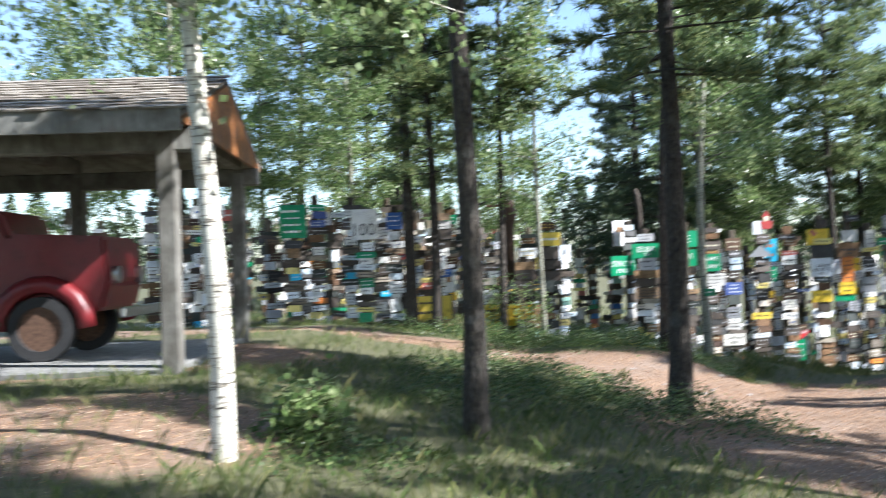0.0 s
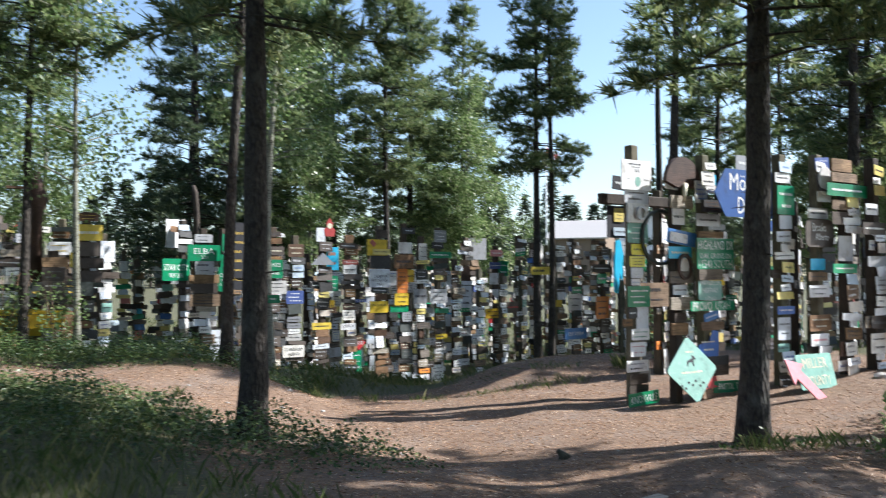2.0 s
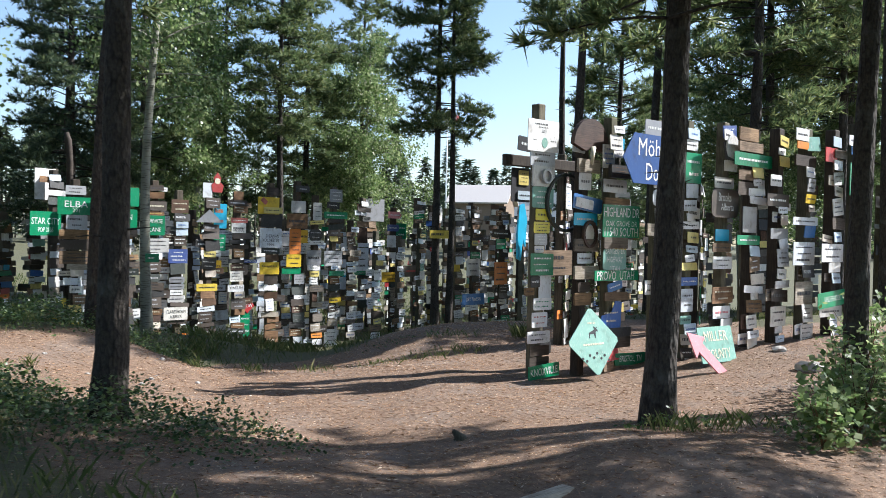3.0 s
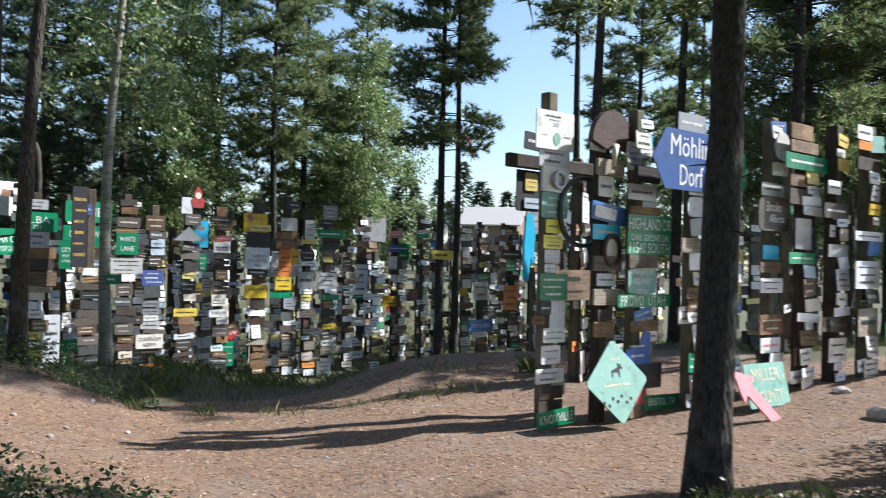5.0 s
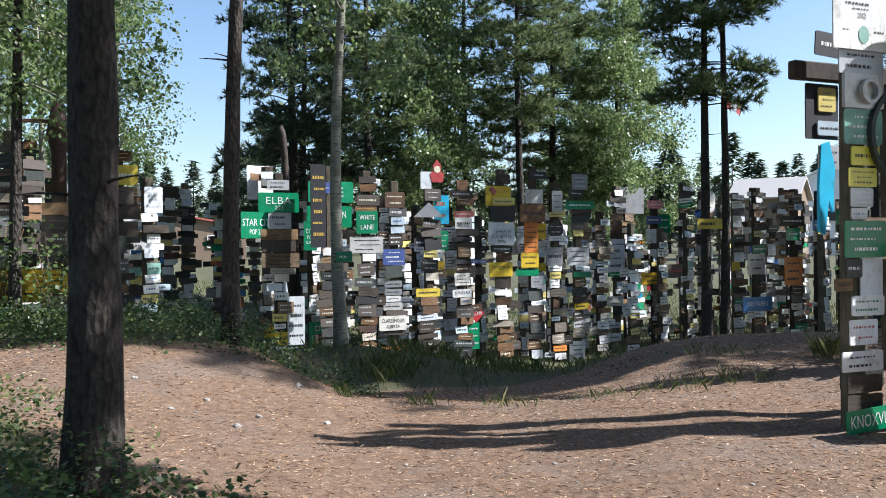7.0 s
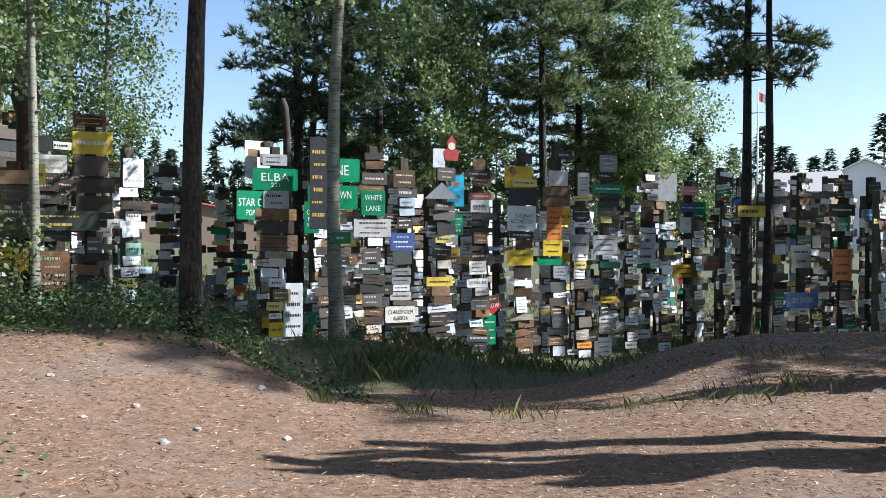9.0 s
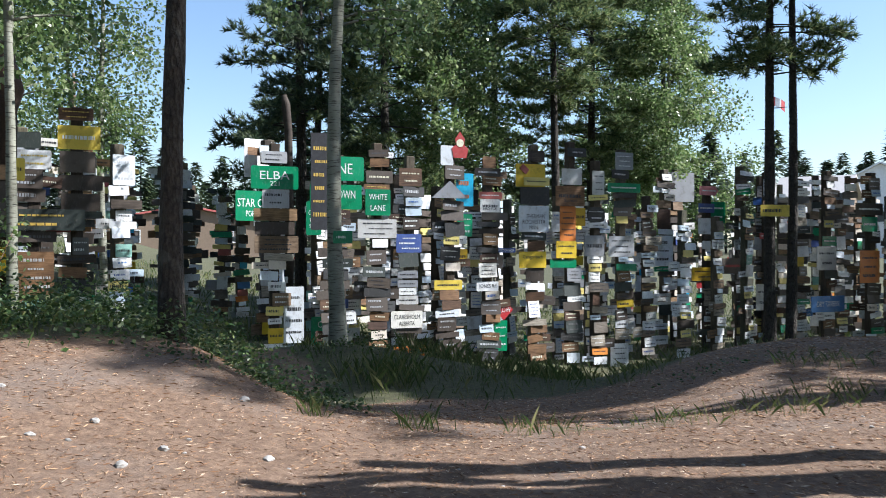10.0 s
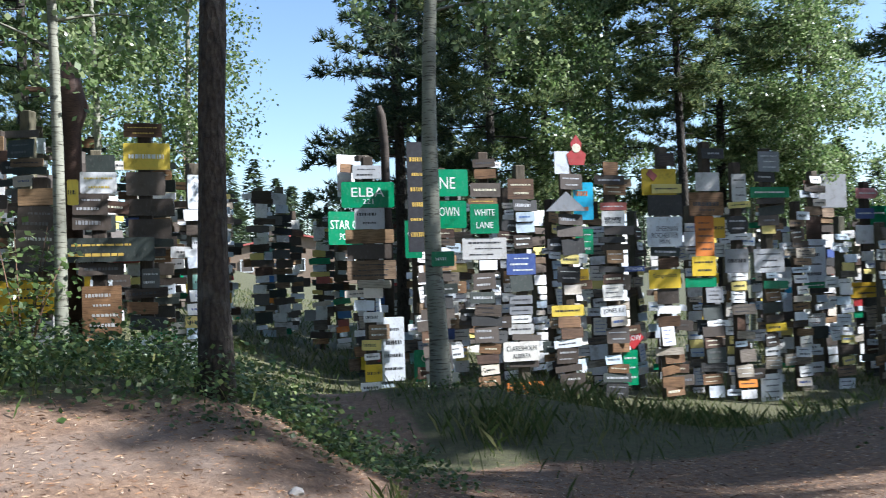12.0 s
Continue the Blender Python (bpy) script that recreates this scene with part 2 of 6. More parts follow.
M_RUST = plain("rusted_iron", (0.13, 0.075, 0.05), 0.8, 0.4, 0.5)
M_CHROME = plain("dull_steel", (0.5, 0.5, 0.5), 0.3, 0.9, 0.15)
M_TRUCK = palette_paint("faded_red_paint", [(0.13, 0.012, 0.015), (0.15, 0.013, 0.017)], 0.4, (0.2, 0.08, 0.05), 0.35)
M_TYRE = plain("tyre_rubber", (0.025, 0.025, 0.026), 0.9, 0, 0.3)
M_SHAKE = wood("roof_shakes", [(0.2, 0.175, 0.145), (0.26, 0.235, 0.2), (0.16, 0.135, 0.11), (0.31, 0.28, 0.24)], "x", 0.95)
M_LOG = wood("shelter_timber", [(0.2, 0.2, 0.185), (0.17, 0.165, 0.15)])
M_ORANGELOG = wood("varnished_boards", [(0.3, 0.11, 0.03), (0.26, 0.1, 0.03)], "x", 0.5)
M_PLASTER = plain("house_wall", (0.2, 0.145, 0.1), 0.9, 0, 0.1, 6)
M_SIDING = plain("white_siding", (0.75, 0.75, 0.74), 0.7, 0, 0.06, 6)
M_ROOFW = plain("pale_roof", (0.46, 0.43, 0.4), 0.7, 0, 0.1, 6)

# ---- helpers for meshes ----
def to_mesh(bm, name, *mats, smooth=False):
    me = bpy.data.meshes.new(name)
    bm.to_mesh(me)
    bm.free()
    for m in mats:
        me.materials.append(m)
    if smooth:
        me.polygons.foreach_set("use_smooth", [True] * len(me.polygons))
    return me


def raw_mesh(name, verts, faces, m, smooth=False):
    me = bpy.data.meshes.new(name)
    me.from_pydata(verts, [], faces)
    me.materials.append(m)
    if smooth:
        me.polygons.foreach_set("use_smooth", [True] * len(me.polygons))
    return me


def place(name, me, parent=None, m=None, label=""):
    ob = new(name, me)
    if name in ("lettering", "branchwork", "stem"):
        tagged(ob, kind="stuff")
    if parent is not None:
        ob.parent = parent
    if m is not None:
        ob.matrix_basis = m
    if label:
        ob["label"] = label
    return ob


def thing(name, m, label, category, group="", kind=""):
    ob = new(name)
    ob.empty_display_size = 0.2
    ob.matrix_basis = m
    return tagged(ob, label, category, group, kind)


def box_bm(bm, cx, cy, cz, sx, sy, sz, bev=0.0, rot=None):
    r = bmesh.ops.create_cube(bm, size=1.0)
    vs = r["verts"]
    mm = Matrix.Translation((cx, cy, cz)) @ (rot if rot else Matrix.Identity(4)) @ Matrix.Diagonal((sx, sy, sz, 1))
    bmesh.ops.transform(bm, matrix=mm, verts=vs)
    if bev:
        es = list({e for v in vs for e in v.link_edges})
        bmesh.ops.bevel(bm, geom=es, offset=bev, segments=1, affect="EDGES")


def box_me(name, sx, sy, sz, m, bev=0.0, c=(0, 0, 0)):
    bm = bmesh.new()
    box_bm(bm, *c, sx, sy, sz, bev)
    return to_mesh(bm, name, m)


def outline_plate(name, pts, t, m):
    """A flat plate of that outline (x, z), its back at y = 0 and its face at y = -t."""
    bm = bmesh.new()
    front = [bm.verts.new((x, -t, z)) for x, z in pts]
    back = [bm.verts.new((x, 0, z)) for x, z in pts]
    bm.faces.new(front)
    bm.faces.new(back[::-1])
    n = len(pts)
    for i in range(n):
        bm.faces.new((front[i], back[i], back[(i + 1) % n], front[(i + 1) % n]))
    bmesh.ops.recalc_face_normals(bm, faces=bm.faces)
    return to_mesh(bm, name, m)


def round_rect(w, h, r, seg=2):
    pts = []
    for cx, cz, a0 in ((w / 2 - r, h / 2 - r, 0), (-w / 2 + r, h / 2 - r, 90), (-w / 2 + r, -h / 2 + r, 180), (w / 2 - r, -h / 2 + r, 270)):
        for k in range(seg + 1):
            a = radians(a0 + 90 * k / seg)
            pts.append((cx + r * math.cos(a), cz + r * math.sin(a)))
    return pts


def tube(verts, faces, pts, radii, n=8, jit=0.0, rng=None):
    base = len(verts)
    main = (pts[-1] - pts[0]).normalized()
    ref = Vector((1, 0, 0)) if abs(main.x) < 0.7 else Vector((0, 1, 0))
    for i, p in enumerate(pts):
        d = (pts[min(i + 1, len(pts) - 1)] - pts[max(i - 1, 0)]).normalized()
        side = d.cross(ref).normalized()
        oth = d.cross(side)
        for k in range(n):
            a = 2 * math.pi * k / n
            r = radii[i] * (1 + (rng.uniform(-jit, jit) if rng else 0))
            verts.append(tuple(p + side * (r * math.cos(a)) + oth * (r * math.sin(a))))
    for i in range(len(pts) - 1):
        for k in range(n):
            a, b2 = base + i * n + k, base + i * n + (k + 1) % n
            faces.append((a, b2, b2 + n, a + n))
    faces.append(tuple(base + k for k in range(n))[::-1])
    faces.append(tuple(base + (len(pts) - 1) * n + k for k in range(n)))


# ---- the ground ----
def ss(t):
    t = np.clip(t, 0, 1)
    return t * t * (3 - 2 * t)


# low swellings of the ground: centre, reach, height
RISES = ((3.5, 15.2, 1.2, 1.4, 0.36), (5.5, 19.4, 1.3, 1.1, 0.46), (7.7, 18.0, 1.4, 1.3, 0.36), (6.4, 6.6, 1.3, 0.9, 0.2), (4.2, 11.3, 2.0, 1.9, -0.13))


def ground_z(x, y):
    x, y = np.asarray(x, float), np.asarray(y, float)
    back = ss((y - 10.8) / 3.0)
    a = -0.08 + np.clip(0.13 * (4.5 - x), 0, 0.95) + (1 - back) * np.clip(0.11 * (x - 9.3), 0, 0.55) + back * 0.1 * ss((x - 8.0) / 2.5)
    e = 12.0 + 5.0 * ss((5.2 - x) / 2.4) + 3.8 * ss((x - 7.2) / 4.0)
    g = ss((y - e) / 6.0)
    b = -0.2 + 0.8 * ss((2.6 - x) / 3.5) - 0.55 * ss((x - 2.6) / 2.6) - 0.62 * ss((x - 5.2) / 7.5)
    b = b + 0.9 * ss((y - 27) / 30.0)
    z = a * (1 - g) + b * g
    for cx, cy, rx, ry, up in RISES:
        z = z + up * np.exp(-0.5 * (((x - cx) / rx) ** 2 + ((y - cy) / ry) ** 2))
    far = ss((np.hypot(x - 6, y - 14) - 45) / 60.0)
    z = z * (1 - far) + 0.1 * far
    return z + 0.025 * np.sin(1.7 * x + 0.6 * y) * np.cos(1.3 * y - 0.5 * x) + 0.012 * np.sin(5.1 * x) * np.sin(4.3 * y + x)


def gz(x, y):
    return float(ground_z(x, y))


TRAIL = [Vector(p) for p in ((-14, 17.5), (-6, 17.3), (-2, 17.0), (0.2, 15.9), (1.9, 14.0), (3.2, 12.2), (4.8, 10.8), (6.5, 9.8), (9.5, 9.2), (14, 7.5), (22, 5))]


def trail_dist(x, y):
    d = np.full(np.shape(x), 1e9)
    for p, q in zip(TRAIL, TRAIL[1:]):
        ax, ay, bx, by = p.x, p.y, q.x - p.x, q.y - p.y
        t = np.clip(((x - ax) * bx + (y - ay) * by) / (bx * bx + by * by), 0, 1)
        d = np.minimum(d, np.hypot(x - ax - t * bx, y - ay - t * by))
    return d


def cover(x, y):
    """0: bare trail, 1: grass and undergrowth."""
    x, y = np.asarray(x, float), np.asarray(y, float)
    wide = 0.5 + 1.9 * ss((x - 2.2) / 2.8)
    c = ss((trail_dist(x, y) - wide) / 0.9)
    yard = 1 - ss((np.hypot((x - 6.0) / 4.2, (y - 8.6) / 4.3) - 0.85) / 0.3)
    mound = 1 - ss((np.hypot((x - 11.6) / 4.6, (y - 14.2) / 3.2) - 0.8) / 0.4)
    start = 1 - ss((np.hypot((x + 3.4) / 2.2, (y - 6.2) / 2.0) - 0.7) / 0.5)
    dip = 0.95 * (1 - ss((np.hypot((x - 7.2) / 3.4, (y - 15.0) / 1.7) - 0.7) / 0.4))
    shelter_floor = 1 - ss((np.hypot((x + 6.5) / 5.0, (y - 11.5) / 2.6) - 0.8) / 0.3)
    way = 0.85 * (1 - ss((np.hypot((x - 4.7 + 0.3 * (y - 19.5)) / 0.55, (y - 19.3) / 2.6) - 0.6) / 0.5))
    return np.clip(c - yard - mound - 0.8 * start - dip - shelter_floor - way, 0, 1)


def build_ground():
    near_x = np.arange(-14, 26, 0.2)
    near_y = np.arange(-8, 36, 0.2)
    grow = np.cumsum(0.2 * 1.13 ** np.arange(1, 52))
    grow = grow[grow < 900]
    xs = np.concatenate([near_x[0] - grow[::-1], near_x, near_x[-1] + grow])
    ys = np.concatenate([near_y[0] - grow[::-1], near_y, near_y[-1] + grow])
    gx, gy = np.meshgrid(xs, ys)
    z = ground_z(gx, gy)
    verts = np.stack([gx.ravel(), gy.ravel(), z.ravel()], 1)
    w, h = len(xs), len(ys)
    i = np.arange(w * h).reshape(h, w)
    faces = np.stack([i[:-1, :-1], i[:-1, 1:], i[1:, 1:], i[1:, :-1]], -1).reshape(-1, 4)
    me = raw_mesh("ground", verts.tolist(), faces.tolist(), M_GROUND, True)
    at = me.attributes.new("cover", "FLOAT", "POINT")
    at.data.foreach_set("value", cover(gx, gy).ravel().astype(np.float32))
    tagged(new("ground", me), "forest floor of bare needle-littered trail, grassy banks and a shallow dip", "ground", kind="structure")


build_ground()

# ---- trees ----
def bole(seed, h, r0, r1, lean=(0, 0), n=14, flare=0.5, wob=0.05):
    rng = random.Random(seed)
    steps = 22
    pts, rad = [], []
    px, py = rng.uniform(0, 6), rng.uniform(0, 6)
    for i in range(steps + 1):
        s = i / steps
        z = h * (s ** 1.25)
        pts.append(Vector((lean[0] * z + wob * math.sin(px + 2.2 * s * 3), lean[1] * z + wob * math.sin(py + 1.7 * s * 3), z - (0.3 if i == 0 else 0))))
        rad.append(r0 + (r1 - r0) * (z / h) + r0 * flare * math.exp(-z / 0.25))
    verts, faces = [], []
    tube(verts, faces, pts, rad, n, 0.07, rng)
    return verts, faces, pts, rad


def on_bole(pts, z):
    for a, b in zip(pts, pts[1:]):
        if b.z >= z:
            t = (z - a.z) / max(b.z - a.z, 1e-6)
            return a.lerp(b, max(0, min(1, t)))
    return pts[-1].copy()


def conifer(name, seed, h, r0, crown, reach, bark, needles, lean=(0, 0), count=80, droop=0.1, blade=0.19, width=0.031, dead=6, top=0.25):
    """A tapered trunk with whorled limbs, side twigs and tufts of needles."""
    rng = random.Random(seed)
    v, f, pts, rad = bole(seed, h, r0, 0.02, lean)
    lv, lf = [], []
    nv, nf = [], []

    def tuft(p, d, k):
        for _ in range(k):
            w = (d * 0.75 + Vector((rng.gauss(0, 0.6), rng.gauss(0, 0.6), rng.gauss(0.15, 0.5)))).normalized()
            q = w.cross(Vector((rng.uniform(-1, 1), rng.uniform(-1, 1), rng.uniform(-1, 1))))
            q = q.normalized() * width if q.length > 1e-3 else Vector((width, 0, 0))
            l = blade * rng.uniform(0.7, 1.25)
            i = len(nv)
            nv.extend((tuple(p - q * 0.5), tuple(p + q * 0.5), tuple(p + w * l)))
            nf.append((i, i + 1, i + 2))

    for k in range(count + dead):
        bare = k >= count
        s = rng.random() ** 0.9
        z = crown + (h - crown - 0.2) * s if not bare else rng.uniform(max(1.6, crown * 0.35), crown)
        a = k * 2.4 + rng.uniform(-0.5, 0.5)
        prof = min(1.0, 0.55 + 1.6 * s) * (1 - s) ** 0.7 + top * (1 - s) * 0.3
        ln = reach * max(0.16, prof) * rng.uniform(0.6, 1.15) if not bare else rng.uniform(0.15, 0.42)
        base = on_bole(pts, z)
        el = rng.uniform(-0.1, 0.35) + 0.5 * s - droop
        d0 = Vector((math.cos(a) * math.cos(el), math.sin(a) * math.cos(el), math.sin(el)))
        side = Vector((-math.sin(a), math.cos(a), 0))
        bend = rng.uniform(-0.25, 0.1) - droop
        bp = []
        for j in range(5):
            u = j / 4
            bp.append(base + d0 * (ln * u) + Vector((0, 0, bend * ln * u * u * 0.6)) + side * (0.12 * ln * math.sin(u * 3 + k)))
        tube(lv, lf, bp, [0.024 * (1 - 0.8 * j / 4) * (0.5 + 0.5 * ln / reach) for j in range(5)], 4)
        if bare:
            continue
        st = max(3, int(ln / 0.19))
        for j in range(st):
            u = 0.3 + 0.7 * (j + rng.random()) / st
            p = base + d0 * (ln * u) + Vector((0, 0, bend * ln * u * u * 0.6)) + side * (0.12 * ln * math.sin(u * 3 + k))
            for sg in (-1, 1):
                tl = rng.uniform(0.16, 0.56) * (1.15 - 0.6 * u)
                td = (d0 * 0.7 + side * sg * rng.uniform(0.4, 1.0) + Vector((0, 0, rng.uniform(-0.55, 0.75)))).normalized()
                for m in range(3):
                    tuft(p + td * (tl * (m + 0.8) / 2.6), (td + Vector((0, 0, 0.25))).normalized(), 11)
    parts = (("trunk", raw_mesh(name + "_trunk", v, f, bark, True)), ("branchwork", raw_mesh(name + "_limbs", lv, lf, bark, True)), ("crown", raw_mesh(name + "_crown", nv, nf, needles)))
    return parts


def broadleaf(name, seed, h, r0, crown, reach, leaves, lean=(0, 0), limbs=46, leaf=0.085, per=9, bark=None, droop=0.25):
    """An aspen or birch: pale trunk, rising limbs, drooping sprays of small leaves."""
    rng = random.Random(seed)
    v, f, pts, rad = bole(seed, h, r0, 0.015, lean, 12, 0.25, 0.08)
    lv, lf = [], []
    nv, nf = [], []
    for k in range(limbs):
        s = rng.random()
        z = crown + (h - crown - 0.3) * s
        a = k * 2.4 + rng.uniform(-0.6, 0.6)
        ln = reach * (0.45 + 0.9 * math.sin(math.pi * min(1, 0.2 + 0.8 * s))) * rng.uniform(0.5, 1.0) * (1.1 - 0.6 * s)
        base = on_bole(pts, z)
        d0 = Vector((math.cos(a), math.sin(a), rng.uniform(0.1, 0.9))).normalized()
        bp = [base + d0 * (ln * u) + Vector((0, 0, -droop * ln * u * u)) for u in (0, 0.25, 0.5, 0.75, 1)]
        tube(lv, lf, bp, [0.022 * (1 - 0.85 * j / 4) for j in range(5)], 4)
        for j in range(int(6 + ln * 11)):
            u = 0.2 + 0.8 * rng.random()
            c = base + d0 * (ln * u) + Vector((rng.gauss(0, 0.2), rng.gauss(0, 0.2), -droop * ln * u * u + rng.gauss(-0.06, 0.2)))
            for _ in range(per):
                p = c + Vector((rng.gauss(0, 0.11), rng.gauss(0, 0.11), rng.gauss(0, 0.12)))
                w = Vector((rng.gauss(0, 0.8), rng.gauss(0, 0.8), rng.gauss(-0.7, 0.8))).normalized()
                q = w.cross(Vector((rng.gauss(0, 1), rng.gauss(0, 1), rng.gauss(0, 1)))).normalized()
                l = leaf * rng.uniform(0.7, 1.3)
                i = len(nv)
                nv.extend((tuple(p), tuple(p + w * l * 0.5 + q * l * 0.42), tuple(p + w * l), tuple(p + w * l * 0.5 - q * l * 0.42)))
                nf.append((i, i + 1, i + 2, i + 3))
    return (("trunk", raw_mesh(name + "_trunk", v, f, bark or M_BIRCH_BARK, True)), ("branchwork", raw_mesh(name + "_limbs", lv, lf, bark or M_BIRCH_BARK, True)), ("crown", raw_mesh(name + "_crown", nv, nf, leaves)))


def tree(kind, parts, x, y, label, group, turn=0.0, size=1.0, sink=0.05):
    t = thing(kind, pose(x, y, gz(x, y) - sink, 0, 0, turn), label, "tree", group)
    for n, me in parts:
        p = place(n, me, t)
        p.scale = (size, size, size)
    return t


PINE_A = conifer("pine_a", 11, 13.5, 0.145, 4.3, 2.4, M_PINE_BARK, M_NEEDLE, (0.012, 0.004), 120)
PINE_B = conifer("pine_b", 12, 14.5, 0.155, 4.0, 2.7, M_PINE_BARK, M_NEEDLE, (-0.008, 0.006), 140)
PINE_C = conifer("pine_c", 13, 15.0, 0.13, 5.0, 2.2, M_PINE_BARK, M_NEEDLE, (0.01, -0.006), 110)
PINE_SLIM = conifer("pine_slim", 14, 12.0, 0.1, 5.2, 1.4, M_PINE_BARK, M_NEEDLE, (0.006, 0.01), 84)
PINE_LEAN = conifer("pine_lean", 16, 12.0, 0.1, 5.2, 1.4, M_PINE_BARK, M_NEEDLE, (0.05, 0.0), 84)
PINE_HIGH = conifer("pine_high", 17, 15.0, 0.135, 8.6, 1.5, M_PINE_BARK, M_NEEDLE, (0.008, 0.0), 76)
PINE_MID = conifer("pine_mid", 19, 14.5, 0.135, 6.0, 1.9, M_PINE_BARK, M_NEEDLE, (0.008, 0.0), 125)
PINE_LOW = conifer("pine_low", 18, 13.5, 0.15, 3.4, 2.5, M_PINE_BARK, M_NEEDLE, (0.006, 0.004), 125)
POPLAR = broadleaf("poplar", 24, 12.5, 0.13, 2.8, 2.5, M_LEAF, (0.0, 0.01), 84, 0.09, 11, M_ASPEN_BARK)
SPRUCE = conifer("spruce", 15, 13.0, 0.16, 2.6, 2.6, M_PINE_BARK, M_SPRUCE, (0, 0), 120, 0.18, 0.18, 0.034, 4)
BIRCH = broadleaf("birch", 21, 9.0, 0.075, 2.7, 1.7, M_LEAF, (-0.006, 0.0), 52, 0.055, 15)
ASPEN = broadleaf("aspen", 22, 12.5, 0.11, 3.6, 2.0, M_LEAF, (0.012, 0.01), 70, bark=M_ASPEN_BARK)
ASPEN_LEAN = broadleaf("aspen_lean", 25, 12.0, 0.115, 4.4, 1.8, M_LEAF, (0.03, 0.0), 56, bark=M_ASPEN_BARK)
ASPEN_SLIM = broadleaf("aspen_slim", 23, 10.0, 0.07, 3.2, 1.3, M_LEAF, (-0.012, 0.0), 46, bark=M_ASPEN_BARK)

NEAR = "dark grey-brown barked pine standing bare-trunked beside the trail"
MID = "tall pine with a bare lower trunk among the signposts"
BACK_AND_SHADE = "pine with a ragged green crown behind the signposts, or added out of view for shade"
for parts, x, y, turn, size in ((PINE_SLIM, 0.0, 7.0, 20, 1.05), (PINE_A, 2.76, 10.35, 75, 1.0), (PINE_B, 7.36, 7.88, 160, 1.0), (PINE_HIGH, 9.9, 7.25, 250, 0.98)):
    tree("pine_tree", parts, x, y, NEAR, "pines along the trail", turn, size)
for parts, x, y, turn, size in ((PINE_LEAN, 3.83, 15.25, -10, 1.0), (PINE_MID, 15.6, 23.2, 30, 1.0), (PINE_HIGH, 16.05, 23.05, 200, 0.9), (PINE_C, -0.95, 19.5, 80, 1.1), (PINE_A, -0.29, 19.2, 190, 0.85), (PINE_SLIM, 1.2, 18.8, 300, 0.9)):
    tree("pine_tree", parts, x, y, MID, "pines among the signposts", turn, size)
# Pines from (12.6, 4.9) through (2.5, -17.0) are unseen, added to shade the scene.
for parts, x, y, turn, size in ((PINE_LOW, 8.37, 27.6, 40, 0.95), (PINE_MID, 12.8, 27.8, 100, 1.0), (PINE_B, 15.0, 30.6, 200, 1.0), (PINE_LOW, 10.6, 31.5, 300, 1.0), (PINE_LOW, 13.0, 33.0, 30, 1.1), (PINE_MID, 18.0, 31.4, 120, 1.0), (PINE_HIGH, 13.9, 15.7, 280, 0.95), (PINE_HIGH, 17.2, 16.4, 310, 1.0), (PINE_LOW, 16.2, 12.9, 130, 1.0), (PINE_HIGH, 17.2, 10.7, 20, 1.0), (PINE_LOW, 21.0, 13.6, 210, 1.1), (PINE_LOW, 19.0, 14.4, 20, 1.0), (PINE_C, 19.5, 12.9, 70, 1.0), (PINE_HIGH, 18.8, 21.2, 60, 1.05), (PINE_LOW, 22.0, 22.0, 240, 1.0), (PINE_LOW, 26.0, 22.6, 40, 1.0), (PINE_A, -4.6, 27.5, 10, 1.0), (PINE_LOW, -1.5, 29.0, 170, 1.0), (PINE_C, 26.0, 16.0, 80, 1.05), (PINE_LOW, 24.0, 14.0, 10, 1.1), (PINE_B, 25.5, 12.8, 300, 1.0), (PINE_A, 12.6, 4.9, 150, 1.0), (PINE_LOW, 8.8, 4.0, 200, 1.0), (PINE_B, 6.4, 0.2, 0, 1.0), (PINE_LOW, 11.5, -0.6, 50, 1.0), (PINE_B, 3.4, -2.2, 90, 1.0), (PINE_B, -4.5, -5.0, 0, 1.0), (PINE_LOW, 1.0, -7.0, 90, 1.0), (PINE_LOW, -9.0, -1.5, 30, 1.0), (PINE_B, -1.5, -11.0, 140, 1.1), (PINE_LOW, 5.5, -11.0, 20, 1.1), (PINE_LOW, -13.5, 4.5, 80, 1.1), (PINE_LOW, -9.5, -8.5, 70, 1.1), (PINE_LOW, 10.5, -13.0, 200, 1.1), (PINE_LOW, -16.0, 12.0, 10, 1.1), (PINE_LOW, -15.0, -3.5, 110, 1.15), (PINE_LOW, -4.0, -17.0, 170, 1.2), (PINE_LOW, 2.5, -17.0, 50, 1.2), (PINE_C, -7.6, 24.4, 40, 0.95), (PINE_LOW, -3.0, 35.0, 200, 1.1)):
    tree("pine_tree", parts, x, y, BACK_AND_SHADE, "pines behind the signposts", turn, size)
for x, y, turn, size in ((6.35, 27.5, 0, 0.98), (7.6, 33.5, 130, 1.0), (26.5, 27.0, 220, 0.9)):
    tree("spruce_tree", SPRUCE, x, y, "dark dense spruce with drooping branches behind the signposts", "spruces", turn, size)
tree("birch_tree", BIRCH, -1.86, 5.4, "white-barked birch with dark scars and hanging leaves beside the trail", "birches", 30, 1.12)
tree("birch_tree", ASPEN_SLIM, 2.06, 18.5, "thin pale birch with sparse leaves before the signposts", "birches", 60, 0.95)
tree("aspen_tree", ASPEN_LEAN, 5.88, 19.4, "grey-white aspen trunk with a numbered tag, before the signposts", "aspens", 0, 1.0)
